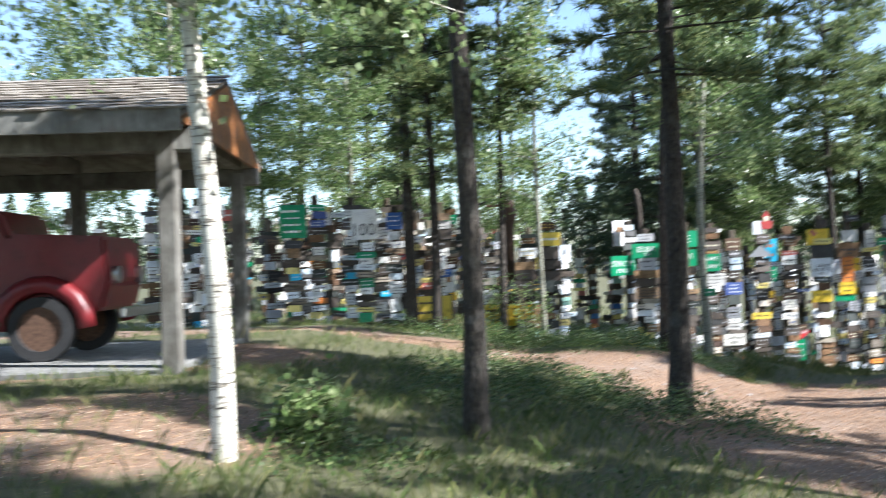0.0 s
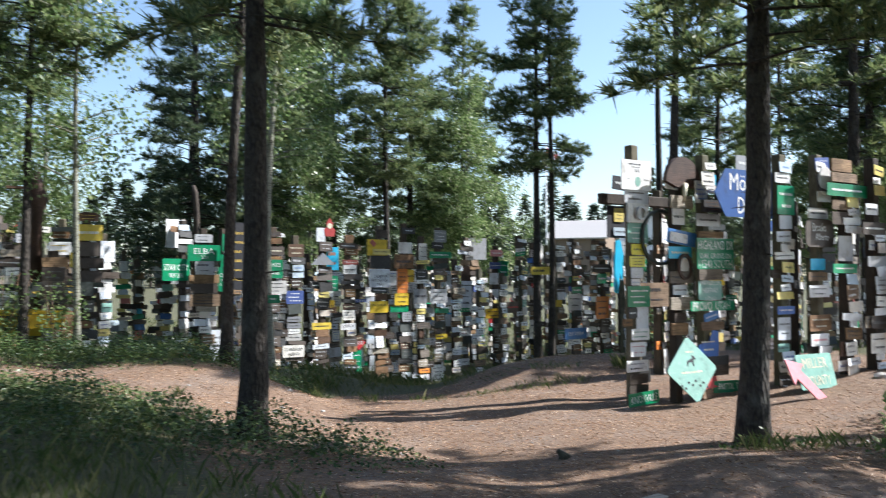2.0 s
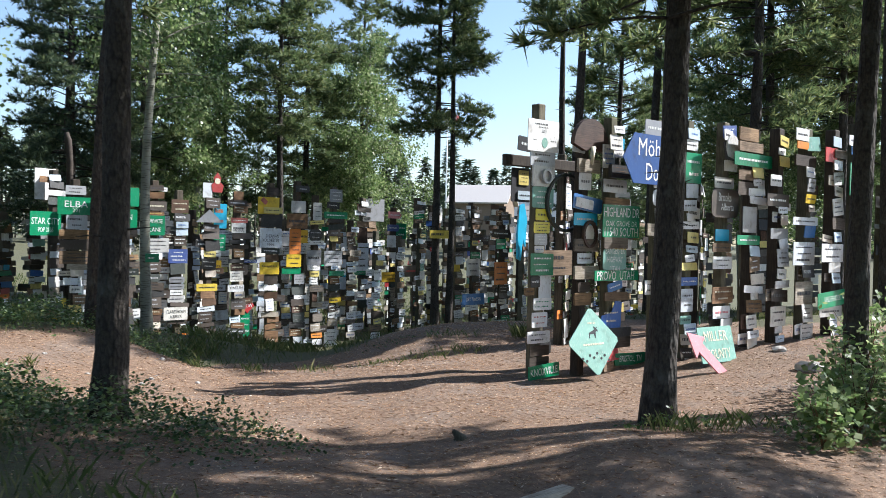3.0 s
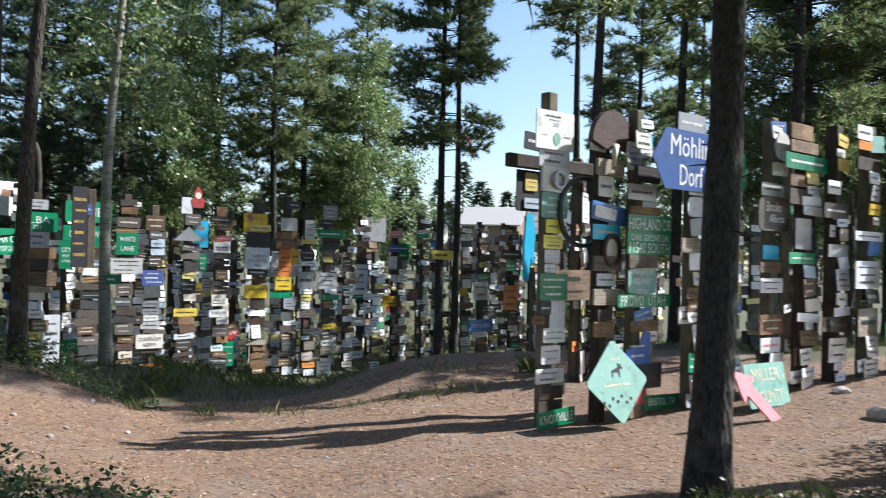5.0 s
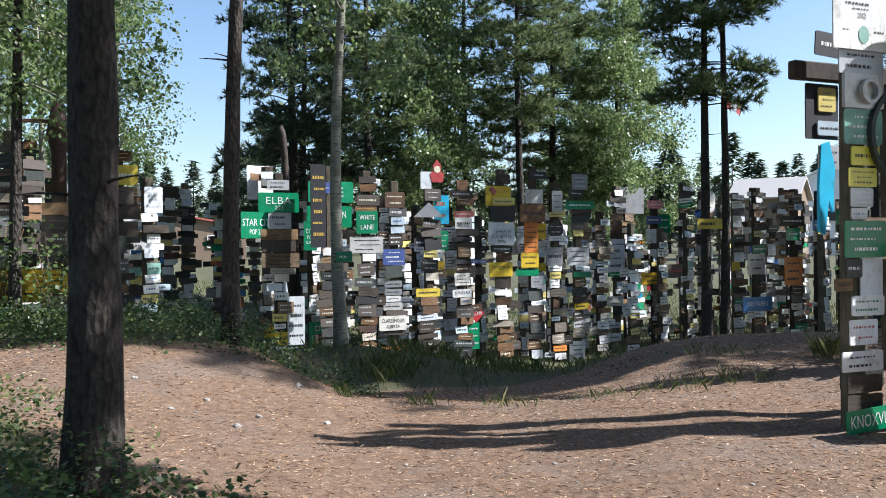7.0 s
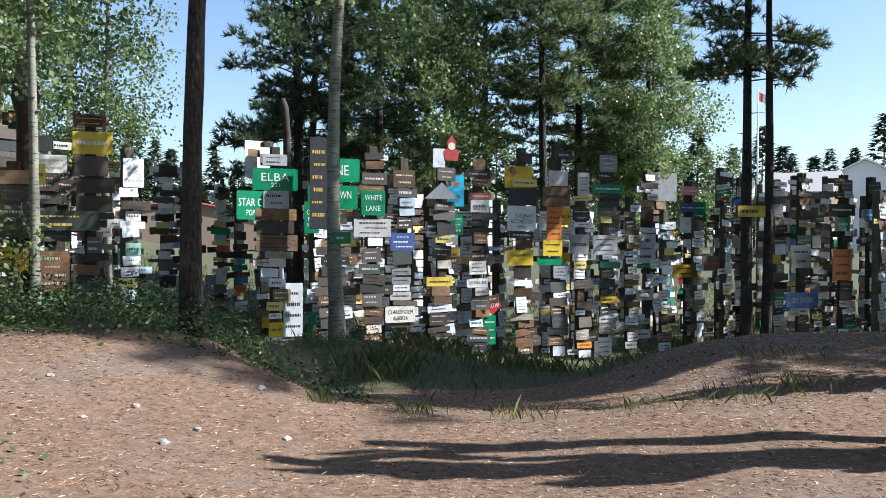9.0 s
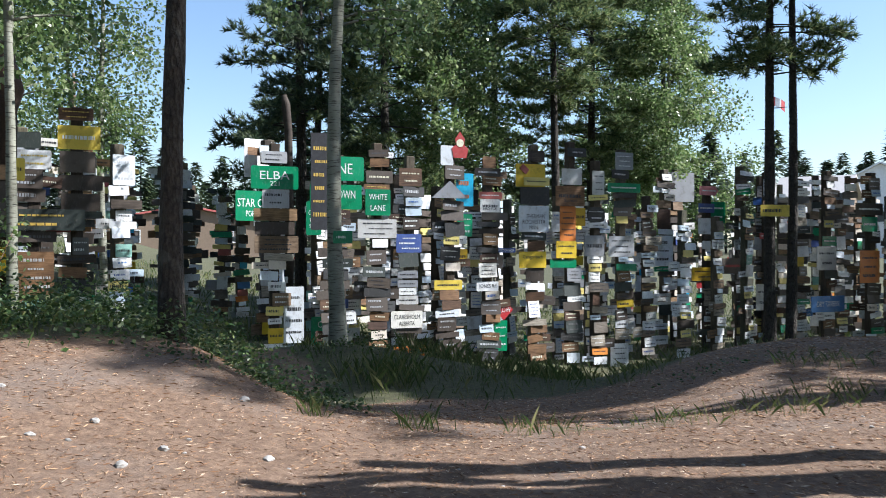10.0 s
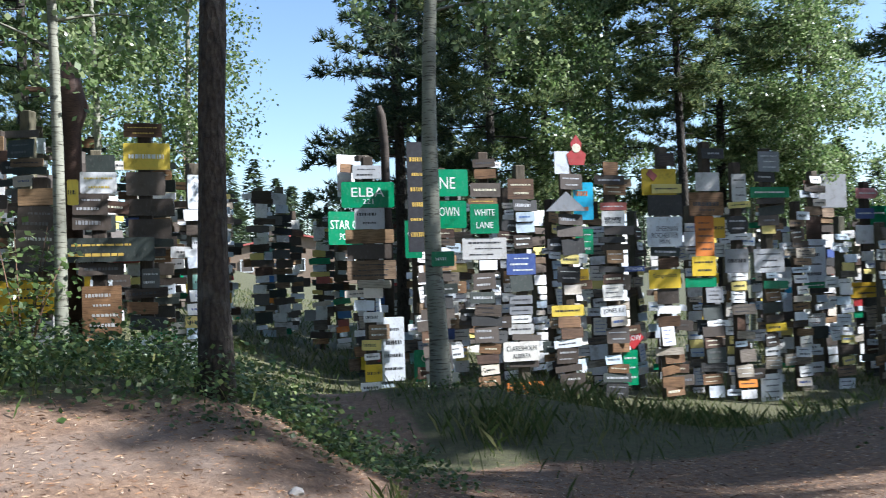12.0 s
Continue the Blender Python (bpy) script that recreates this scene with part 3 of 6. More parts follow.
for parts, x, y, turn, size in ((POPLAR, 20.5, 16.2, 70, 0.7), (POPLAR, 24.5, 17.6, 140, 0.75), (POPLAR, 28.5, 14.5, 200, 0.75), (POPLAR, 23.0, 14.8, 10, 0.65), (POPLAR, 33.0, 19.5, 310, 0.8), (POPLAR, 10.3, 28.4, 20, 0.92), (POPLAR, 17.0, 29.4, 100, 0.88), (POPLAR, 18.2, 35.0, 200, 0.95), (ASPEN, 2.25, 26.8, 210, 0.8), (ASPEN_SLIM, 0.6, 26.0, 300, 1.1), (ASPEN, -1.0, 33.0, 70, 0.9), (POPLAR, -5.0, 23.6, 170, 0.75), (ASPEN, -2.6, 22.8, 20, 0.9), (POPLAR, -9.5, 21.4, 250, 0.8), (ASPEN, -5.6, 17.2, 120, 0.85), (ASPEN_SLIM, 1.2, 30.0, 0, 1.0)):
    tree("aspen_tree", parts, x, y, "leafy aspen with a pale slender trunk among the signposts", "aspens", turn, size)


def far_conifer(seed, h):
    rng = random.Random(seed)
    nv, nf = [], []
    for k in range(620):
        s = rng.random() ** 0.8
        z = 0.6 + (h - 0.6) * s
        a = rng.uniform(0, 6.283)
        r = (1 - s) * h * 0.25 * rng.uniform(0.3, 1.1) + 0.05
        p = Vector((math.cos(a) * r, math.sin(a) * r, z))
        d = Vector((math.cos(a), math.sin(a), rng.uniform(-0.6, 0.3))) * rng.uniform(0.4, 0.9)
        q = Vector((-math.sin(a), math.cos(a), rng.uniform(-0.4, 0.4))) * 0.22
        i = len(nv)
        nv.extend((tuple(p - q), tuple(p + q), tuple(p + d)))
        nf.append((i, i + 1, i + 2))
    tv, tf = [], []
    tube(tv, tf, [Vector((0, 0, -0.2)), Vector((0, 0, h * 0.95))], [0.14, 0.02], 6)
    return (("trunk", raw_mesh("far_trunk", tv, tf, M_PINE_BARK)), ("crown", raw_mesh("far_crown", nv, nf, M_FARWOOD)))


FAR = [far_conifer(31, 9.0), far_conifer(32, 11.0), far_conifer(33, 7.5)]
rng = random.Random(5)
for k in range(230):
    a = radians(-40 + 130 * (k + rng.random()) / 230)
    d = rng.uniform(105, 165)
    x, y = 4 + math.sin(a) * d, 8 + math.cos(a) * d
    tree("conifer_tree", FAR[k % 3], x, y, "distant dark conifer on the skyline beyond the clearing", "distant conifers", rng.uniform(0, 360), rng.uniform(1.0, 1.65), 0.1)

# ---- signposts ----
LIB = {}


def board(w, h, m, t=0.012, r=0.012):
    key = (round(w, 3), round(h, 3), m.name, t, r)
    if key not in LIB:
        LIB[key] = outline_plate("board", round_rect(w, h, min(r, h / 3, w / 3)), t, m)
    return LIB[key]


def bars(w, h, rows, m, seed, t=0.012):
    """Lines of writing too small to read: short bars on the face."""
    key = ("bars", round(w, 3), round(h, 3), rows, m.name, seed, t)
    if key not in LIB:
        rng = random.Random(seed)
        verts, faces = [], []
        for r in range(rows):
            zc = h * (0.5 - (r + 0.5) / rows) * 0.82
            bh = h / rows * rng.uniform(0.07, 0.14)
            x, end = -w * rng.uniform(0.22, 0.42), w * rng.uniform(0.2, 0.42)
            while x < end:
                l = rng.uniform(0.02, 0.075) * (w + 0.1)
                x1 = min(x + l, end)
                i = len(verts)
                verts.extend(((x, -t - 0.003, zc - bh), (x1, -t - 0.003, zc - bh), (x1, -t - 0.003, zc + bh), (x, -t - 0.003, zc + bh)))
                faces.append((i, i + 1, i + 2, i + 3))
                x = x1 + rng.uniform(0.008, 0.016)
        LIB[key] = raw_mesh("lettering", verts, faces, m)
    return LIB[key]


def words(text, w, h, m):
    """Lettering of that greatest width and height, centred."""
    key = ("words", text, round(w, 3), round(h, 3), m.name)
    if key not in LIB:
        cu = bpy.data.curves.new("lettering", "FONT")
        cu.body, cu.align_x, cu.align_y, cu.size, cu.extrude, cu.resolution_u = text, "CENTER", "CENTER", 1.0, 0.0, 2
        ob = bpy.data.objects.new("lettering", cu)
        me = bpy.data.meshes.new_from_object(ob)
        bpy.data.objects.remove(ob)
        co = np.zeros(len(me.vertices) * 3)
        me.vertices.foreach_get("co", co)
        co = co.reshape(-1, 3)
        lo, hi = co.min(0), co.max(0)
        sz = hi - lo
        sx = w / sz[0]
        sy = h / sz[1]
        sx = min(sx, sy * 1.15)
        sy = min(sy, sx * 1.6)
        out = np.zeros_like(co)
        out[:, 0] = (co[:, 0] - (lo[0] + hi[0]) / 2) * sx
        out[:, 2] = (co[:, 1] - (lo[1] + hi[1]) / 2) * sy
        me.vertices.foreach_set("co", out.ravel())
        me.materials.clear()
        me.materials.append(m)
        me.update()
        LIB[key] = me
    return LIB[key]


def square_post(h, w, m, slope=True):
    key = ("post", round(h, 2), w, m.name)
    if key not in LIB:
        bm = bmesh.new()
        box_bm(bm, 0, 0, h / 2 - 0.2, w, w, h + 0.4, 0.012)
        LIB[key] = to_mesh(bm, "post", m)
    return LIB[key]


GENERIC = (
    # width, height, material, ink, rows, weight
    (0.305, 0.155, M_PLATE, M_INK, 1, 20), (0.305, 0.155, M_PLATE, M_BLUE, 1, 12), (0.44, 0.11, M_PLATE, M_INK, 1, 8), (0.24, 0.1, M_PLATE, M_INK, 1, 8),
    (0.38, 0.13, M_WOODSIGN, M_INK, 1, 10), (0.44, 0.18, M_WOODSIGN, M_INK, 2, 7), (0.32, 0.22, M_WOODSIGN, M_CHALK, 2, 6), (0.5, 0.12, M_WOODSIGN, M_INK, 1, 6),
    (0.4, 0.18, M_BROWNSIGN, M_CREAM, 2, 6), (0.36, 0.15, M_BROWNSIGN, M_CREAM, 1, 5),
    (0.38, 0.27, M_WHITE, M_INK, 3, 4), (0.3, 0.2, M_WHITE, M_INK, 2, 8), (0.48, 0.13, M_WHITE, M_INK, 1, 6), (0.26, 0.32, M_WHITE, M_BLUE, 4, 3),
    (0.42, 0.2, M_GREY, M_INK, 2, 4), (0.34, 0.26, M_GREY, M_INK, 3, 3),
    (0.44, 0.18, M_DARK, M_GREY, 1, 11), (0.52, 0.15, M_DARK, M_GREY, 1, 10), (0.4, 0.26, M_DARK, M_GREY, 2, 8), (0.5, 0.1, M_DARK, M_GREY, 0, 6),
    (0.5, 0.14, M_GREEN, M_CHALK, 1, 3), (0.34, 0.22, M_GREEN, M_CHALK, 2, 1),
    (0.4, 0.14, M_YELLOW, M_INK, 1, 1), (0.32, 0.24, M_YELLOW, M_INK, 2, 1), (0.36, 0.18, M_BLUE, M_CHALK, 2, 2), (0.32, 0.16, M_RED, M_CHALK, 1, 2), (0.34, 0.22, M_TEAL, M_CHALK, 2, 1), (0.36, 0.14, M_ORANGE, M_INK, 1, 1), (0.26, 0.16, M_CYAN, M_CHALK, 1, 1), (0.16, 0.22, M_RUST, M_INK, 0, 2),
)
# Sunlit and shaded posts imitated by sign colour: mostly pale boards, mostly dark boards.
SUNLIT_MIX = [g for g in GENERIC if g[2] in (M_PLATE, M_WHITE, M_WOODSIGN, M_TEAL)]
SHADED_MIX = [(*g[:5], g[5] * (4 if g[2] in (M_DARK, M_BROWNSIGN) else 1.0 if g[2] is M_WOODSIGN else 0.55)) for g in GENERIC]
PALE = [(*g[:5], g[5] * (2.2 if g[2] in (M_PLATE, M_WHITE) else 0.5 if g[2] in (M_DARK, M_BROWNSIGN) else 1)) for g in GENERIC if g[0] < 0.46]
POST_LABEL = "weathered timber signpost crowded with mixed plates and place signs"


def put_sign(post, u, z, w, h, m, rows=0, ink=None, tilt=0.0, out=0.1, text=(), r=0.015, t=0.012, label="", seed=1, pts=None):
    """One sign on a post: u to the viewer's right, z above the post's foot, out: how far its back stands before the post's axis."""
    me = outline_plate("board", pts, t, m) if pts else board(w, h, m, t, r)
    s = place("sign", me, post, Matrix.Translation((u, -out, z)) @ Matrix.Rotation(radians(tilt), 4, "Y"), label)
    if rows:
        place("lettering", bars(w, h, rows, ink or M_INK, seed, t), s)
    for body, tu, tz, tw, th in text:
        place("lettering", words(body, tw, th, ink or M_INK), s, Matrix.Translation((tu, -t - 0.003, tz)))
    return s


def signpost(x, y, top, face=-8.0, w=0.16, m=None, label=POST_LABEL, group="signposts"):
    base = gz(x, y)
    p = thing("signpost", pose(x, y, base, 0, 0, face), label, "signpost", group)
    place("post", square_post(top - base, w, m or M_POST), p)
    return p, base, top - base


def fill(post, rng, z1, z0, spread=1.0, taken=(), letters=True, dense=1.0, half=0.1, pick=None):
    """Nails generic signs on a post from z1 down to z0, leaving out the taken stretches."""
    z = z1
    while z > z0:
        w, h, m, ink, rows, _ = rng.choices(pick or GENERIC, [g[5] for g in (pick or GENERIC)])[0]
        block = [q for q in taken if q[0] < z - 0.01 and q[1] > z - h]
        if block:
            z = min(q[0] for q in block) - 0.005
            continue
        zc = z - h / 2
        u = rng.gauss(0, 0.045) * spread
        s = place("sign", board(w, h, m), post, Matrix.Translation((u, -half - rng.uniform(0, 0.03), zc)) @ Matrix.Rotation(radians(rng.gauss(2, 5)), 4, "Z") @ Matrix.Rotation(radians(rng.gauss(-3, 4)), 4, "X") @ Matrix.Rotation(radians(rng.gauss(0, 2.4)), 4, "Y"))
        if letters and rows and rng.random() < 0.65:
            place("lettering", bars(w, h, rows, ink, rng.randint(1, 5)), s)
        if rng.random() < 0.3 * dense:
            w2, h2, m2, ink2, rows2, _ = rng.choices(pick or GENERIC, [g[5] for g in (pick or GENERIC)])[0]
            sg = rng.choice((-1, 1))
            s = place("sign", board(w2, h2, m2), post, Matrix.Translation((u + sg * rng.uniform(0.14, 0.26) * spread, -half + 0.035, zc + rng.uniform(-0.08, 0.08))) @ Matrix.Rotation(radians(rng.gauss(0, 3)), 4, "Y"))
            if letters and rows2:
                place("lettering", bars(w2, h2, rows2, ink2, rng.randint(1, 5)), s)
        z -= h + rng.uniform(-0.01, 0.05) / dense


rng = random.Random(77)
# the near row beside the trail
p, b, h = signpost(8.43, 10.94, 3.55, 5.0, 0.14, M_TREATED)
KNOX_POST = p
ws = put_sign(p, -0.04, 3.22, 0.60, 0.42, M_WHITE, text=(("2003", 0.0, 0.06, 0.09, 0.045),), ink=M_INK, out=0.13)
for tw, tu, tz, sd in ((0.42, 0.0, 0.15, 2), (0.3, 0.0, 0.11, 3), (0.14, -0.17, -0.06, 4), (0.14, 0.19, -0.06, 5)):
    place("lettering", bars(tw, 0.07, 1, M_INK, sd, 0.012), ws, Matrix.Translation((tu, 0, tz)))
place("emblem", outline_plate("emblem", [(0.055 * math.cos(k * 0.3927), 0.07 * math.sin(k * 0.3927)) for k in range(16)], 0.003, M_TEAL), ws, Matrix.Translation((0.02, -0.0125, -0.09)), "round pale green emblem")
put_sign(p, -0.01, 2.93, 0.48, 0.21, M_GREY, rows=2, ink=M_DARK, seed=3)
put_sign(p, 0.00, 2.69, 0.42, 0.27, M_GREY, rows=0, t=0.03)
put_sign(p, 0.01, 2.41, 0.41, 0.28, M_TEAL, rows=3, ink=M_CHALK, seed=4, r=0.03)
put_sign(p, 0.03, 2.18, 0.30, 0.15, M_LEMON, rows=1, ink=M_INK)
put_sign(p, -0.00, 2.01, 0.30, 0.15, M_LEMON, rows=3, ink=M_INK)
put_sign(p, -0.01, 1.85, 0.24, 0.15, M_GREY, rows=3, ink=M_CHALK)
put_sign(p, -0.04, 1.72, 0.17, 0.09, M_PLATE, rows=1, ink=M_BLUE)
put_sign(p, -0.01, 1.52, 0.44, 0.29, M_GREEN, rows=3, ink=M_CHALK, seed=5, out=0.13)
put_sign(p, -0.10, 1.29, 0.17, 0.15, M_DARK, rows=1, ink=M_CHALK)
put_sign(p, 0.10, 1.21, 0.24, 0.34, M_WHITE, rows=0, out=0.09)
put_sign(p, 0.05, 0.99, 0.35, 0.16, M_PLATE, rows=2, ink=M_GREEN, r=0.02)
put_sign(p, -0.19, 1.16, 0.19, 0.10, M_WOODSIGN, rows=1, out=0.08)
put_sign(p, -0.00, 0.78, 0.30, 0.20, M_WHITE, rows=2, ink=M_RED)
put_sign(p, -0.01, 0.55, 0.44, 0.16, M_WHITE, rows=2, ink=M_INK, seed=3)
put_sign(p, 0.01, 0.37, 0.37, 0.14, M_WOODSIGN)
put_sign(p, 0.01, 0.19, 0.38, 0.19, M_WOODSIGN)
put_sign(p, 0.0, 0.11, 0.60, 0.18, M_GREEN, text=(("KNOXVILLE", 0, 0, 0.52, 0.1),), ink=M_CHALK, tilt=-3, out=0.2)
TAKEN = [(3.04, 3.4), (2.83, 3.03), (2.56, 2.83), (2.27, 2.55), (2.11, 2.26), (1.93, 2.08), (1.78, 1.92), (1.67, 1.77), (1.37, 1.67), (1.22, 1.36), (1.04, 1.37), (0.91, 1.06), (1.11, 1.21), (0.68, 0.88), (0.47, 0.63), (0.3, 0.44), (0.1, 0.29), (-0.09, 0.09), (2.77, 2.91)]
fill(p, rng, h - 0.12, 0.05, taken=TAKEN, half=0.11, dense=1.1, spread=0.7, pick=PALE)

p, b, h = signpost(8.86, 11.36, 3.28, 5.0, 0.15, label="dark weathered signpost with a crossbar and black boards")
place("crossbar", box_me("crossbar", 1.45, 0.09, 0.15, M_POST, 0.012), p, Matrix.Translation((-0.12, -0.13, 2.88)))
put_sign(p, -0.38, 3.12, 0.36, 0.2, M_INK, rows=1, ink=M_CHALK, tilt=4, seed=3)
put_sign(p, -0.48, 2.56, 0.36, 0.46, M_INK, out=0.09)
put_sign(p, -0.44, 2.66, 0.19, 0.2, M_PLATE, rows=3, ink=M_INK, out=0.105, seed=4)
put_sign(p, -0.42, 2.42, 0.26, 0.12, M_PLATE, rows=1, ink=M_INK, out=0.11)
put_sign(p, -0.42, 2.18, 0.24, 0.2, M_GREY, rows=2, ink=M_INK, out=0.11)
put_sign(p, -0.46, 1.92, 0.2, 0.78, M_CYAN, out=0.1, t=0.03, label="bright blue cutout board", pts=[(-0.08, -0.36), (-0.02, -0.39), (0.02, -0.1), (0.07, -0.2), (0.09, 0.18), (0.03, 0.39), (-0.06, 0.36), (-0.085, 0.0)])
put_sign(p, 0.3, 1.5, 0.62, 0.36, M_WOODSIGN, rows=2, ink=M_INK, out=0.1, seed=2)
put_sign(p, -0.05, 0.32, 0.5, 0.2, M_DARK, out=0.1)

p, b, h = signpost(9.09, 10.77, 3.39, 5.0, 0.14)
DIAMOND_POST = p
put_sign(p, -0.03, 2.85, 0.45, 0.18, M_WOODSIGN, out=0.13, t=0.04)
put_sign(p, -0.07, 2.64, 0.25, 0.23, M_WHITE, rows=1, out=0.12)
put_sign(p, -0.04, 2.34, 0.60, 0.20, M_BLUE, tilt=7, out=0.15)
put_sign(p, -0.12, 2.34, 0.36, 0.13, M_WHITE, tilt=7, out=0.165)
put_sign(p, -0.04, 2.13, 0.48, 0.17, M_CYAN, rows=1, ink=M_CREAM, out=0.12)
put_sign(p, -0.03, 1.78, 0.48, 0.17, M_WOODSIGN, rows=1, t=0.03, out=0.12)
put_sign(p, -0.02, 1.60, 0.30, 0.14, M_WHITE, rows=1, ink=M_BROWNSIGN)
put_sign(p, -0.01, 1.41, 0.50, 0.18, M_WOODSIGN, t=0.03, out=0.12)
put_sign(p, -0.04, 1.21, 0.25, 0.13, M_WOODSIGN, t=0.03)
put_sign(p, -0.05, 1.05, 0.34, 0.17, M_WOODSIGN, t=0.03)
TAKEN = [(2.76, 2.94), (2.52, 2.75), (2.24, 2.44), (2.28, 2.41), (2.05, 2.22), (1.69, 1.86), (1.53, 1.67), (1.33, 1.5), (1.15, 1.28), (0.97, 1.13)]
fill(p, rng, h - 0.12, 1.3, taken=TAKEN, half=0.11, dense=1.1, spread=0.7, pick=PALE)

p, b, h = signpost(9.52, 10.66, 3.45, 5.0, 0.14, M_TREATED)
put_sign(p, 0.03, 2.74, 0.41, 0.18, M_DARK, out=0.12, t=0.06, rows=3, ink=M_BROWNSIGN)
put_sign(p, 0.00, 2.54, 0.51, 0.18, M_GREY, rows=1)
put_sign(p, 0.04, 2.33, 0.55, 0.09, M_WOODSIGN, rows=0, t=0.03)
put_sign(p, 0.12, 2.18, 0.81, 0.20, M_GREEN, text=(("HIGHLAND DR", 0, 0, 0.78, 0.15),), ink=M_CHALK, out=0.13)
put_sign(p, 0.13, 1.96, 0.81, 0.25, M_GREEN, text=(("OAK GROVE DR", 0, 0.065, 0.7, 0.075), ("11540 SOUTH", 0, -0.05, 0.74, 0.12)), ink=M_CHALK, out=0.12)
put_sign(p, 0.03, 1.77, 0.52, 0.18, M_WOODSIGN, t=0.03)
put_sign(p, 0.03, 1.53, 0.51, 0.28, M_TEAL, text=(("BANGERTER", 0, 0.12, 0.42, 0.09), ("HIGHWAY", 0, 0, 0.34, 0.08), ("UTAH", 0, -0.13, 0.22, 0.08),), ink=M_CHALK, r=0.03)
put_sign(p, 0.05, 1.31, 0.97, 0.14, M_GREEN, text=(("PROVO  UTAH", -0.03, 0, 0.82, 0.12),), ink=M_CHALK, out=0.13)
put_sign(p, 0.05, 1.16, 0.32, 0.12, M_BLUE, rows=1, ink=M_CHALK, tilt=-12)
put_sign(p, 0.06, 1.02, 0.50, 0.12, M_WOODSIGN, t=0.03)
put_sign(p, -0.03, 0.74, 0.40, 0.27, M_BLUE, rows=2, ink=M_CREAM, pts=[(-0.22, -0.16), (0.22, -0.2), (0.24, 0.2), (0.1, 0.22), (0.02, 0.06), (-0.2, 0.02)])
put_sign(p, 0.17, 0.52, 0.47, 0.13, M_DARK, t=0.03)
put_sign(p, 0.13, 0.38, 0.54, 0.15, M_WOODSIGN, t=0.03)
put_sign(p, 0.50, 0.13, 0.90, 0.17, M_GREEN, text=(("BRISTOL, TN", -0.1, 0, 0.5, 0.1),), rows=0, ink=M_CHALK, tilt=2, out=0.13)
TAKEN = [(2.65, 2.83), (2.45, 2.63), (2.28, 2.37), (2.08, 2.28), (1.88, 2.08), (1.68, 1.86), (1.39, 1.67), (1.24, 1.38), (1.09, 1.22), (0.95, 1.08), (0.61, 0.88), (0.46, 0.59), (0.3, 0.45)]
fill(p, rng, h - 0.12, 0.05, taken=TAKEN, half=0.11, dense=1.1, spread=0.7, pick=PALE)

p, b, h = signpost(10.27, 10.46, 3.47, 5.0, 0.14, M_TREATED)
put_sign(p, -0.38, 2.85, 1.62, 0.53, M_ROYAL, text=(("Möhlin", 0.1, 0.16, 0.78, 0.24), ("Dorf", 0.12, -0.17, 0.46, 0.24),), ink=M_CHALK, out=0.16, pts=[(-0.62, 0), (-0.38, 0.34), (0.7, 0.34), (0.7, -0.34), (-0.38, -0.34)])
put_sign(p, -0.17, 3.30, 0.54, 0.22, M_GREY, rows=1, ink=M_CHALK)
put_sign(p, -0.06, 2.34, 0.33, 0.23, M_WHITE, r=0.12, rows=0)
put_sign(p, -0.15, 1.89, 0.38, 0.17, M_WOODSIGN, t=0.02)
TAKEN = [(2.59, 3.11), (3.19, 3.41), (2.22, 2.45), (1.81, 1.98)]
fill(p, rng, h - 0.12, 0.05, taken=TAKEN, dense=1.1, spread=0.7, pick=PALE)

p, b, h = signpost(10.77, 10.34, 3.50, 5.0, 0.15, M_TREATED)
put_sign(p, -0.03, 2.72, 0.41, 0.43, M_GREEN, rows=2, ink=M_CHALK, out=0.13)
put_sign(p, -0.06, 3.05, 0.36, 0.15, M_WHITE, rows=1)
put_sign(p, -0.06, 0.83, 0.30, 0.33, M_WHITE, rows=2)
put_sign(p, -0.01, 1.10, 0.41, 0.12, M_BLUE, rows=1, ink=M_CHALK)
put_sign(p, -0.08, 0.55, 0.27, 0.12, M_TEAL, rows=1)
TAKEN = [(2.5, 2.93), (2.97, 3.12), (0.66, 0.99), (1.04, 1.16), (0.5, 0.61)]
fill(p, rng, h - 0.12, 0.05, taken=TAKEN, dense=1.1, spread=0.7, pick=PALE)

p, b, h = signpost(11.39, 10.18, 3.52, 5.0, 0.14, M_TREATED)
BROOKS_POST = p
put_sign(p, -0.12, 2.19, 0.72, 0.41, M_DARK, text=(("Brooks", -0.02, 0.09, 0.34, 0.12), ("Alberta", 0.05, -0.05, 0.34, 0.1),), ink=M_CHALK, r=0.1, out=0.13)
put_sign(p, -0.11, 2.49, 0.51, 0.16, M_GREY, rows=1)
put_sign(p, -0.13, 1.73, 0.36, 0.17, M_CYAN, rows=0)
put_sign(p, -0.13, 1.55, 0.48, 0.13, M_WOODSIGN, rows=1)
put_sign(p, -0.10, 1.33, 0.51, 0.18, M_WHITE, rows=2)
put_sign(p, -0.08, 0.86, 0.55, 0.24, M_BROWNSIGN, rows=2, ink=M_CREAM)
put_sign(p, -0.10, 0.61, 0.45, 0.18, M_WHITE, rows=1, ink=M_PINK)
TAKEN = [(1.98, 2.39), (2.41, 2.57), (1.65, 1.81), (1.48, 1.61), (1.24, 1.42), (0.74, 0.97), (0.52, 0.7)]
fill(p, rng, h - 0.12, 0.05, taken=TAKEN, dense=1.1, spread=0.7, pick=PALE)

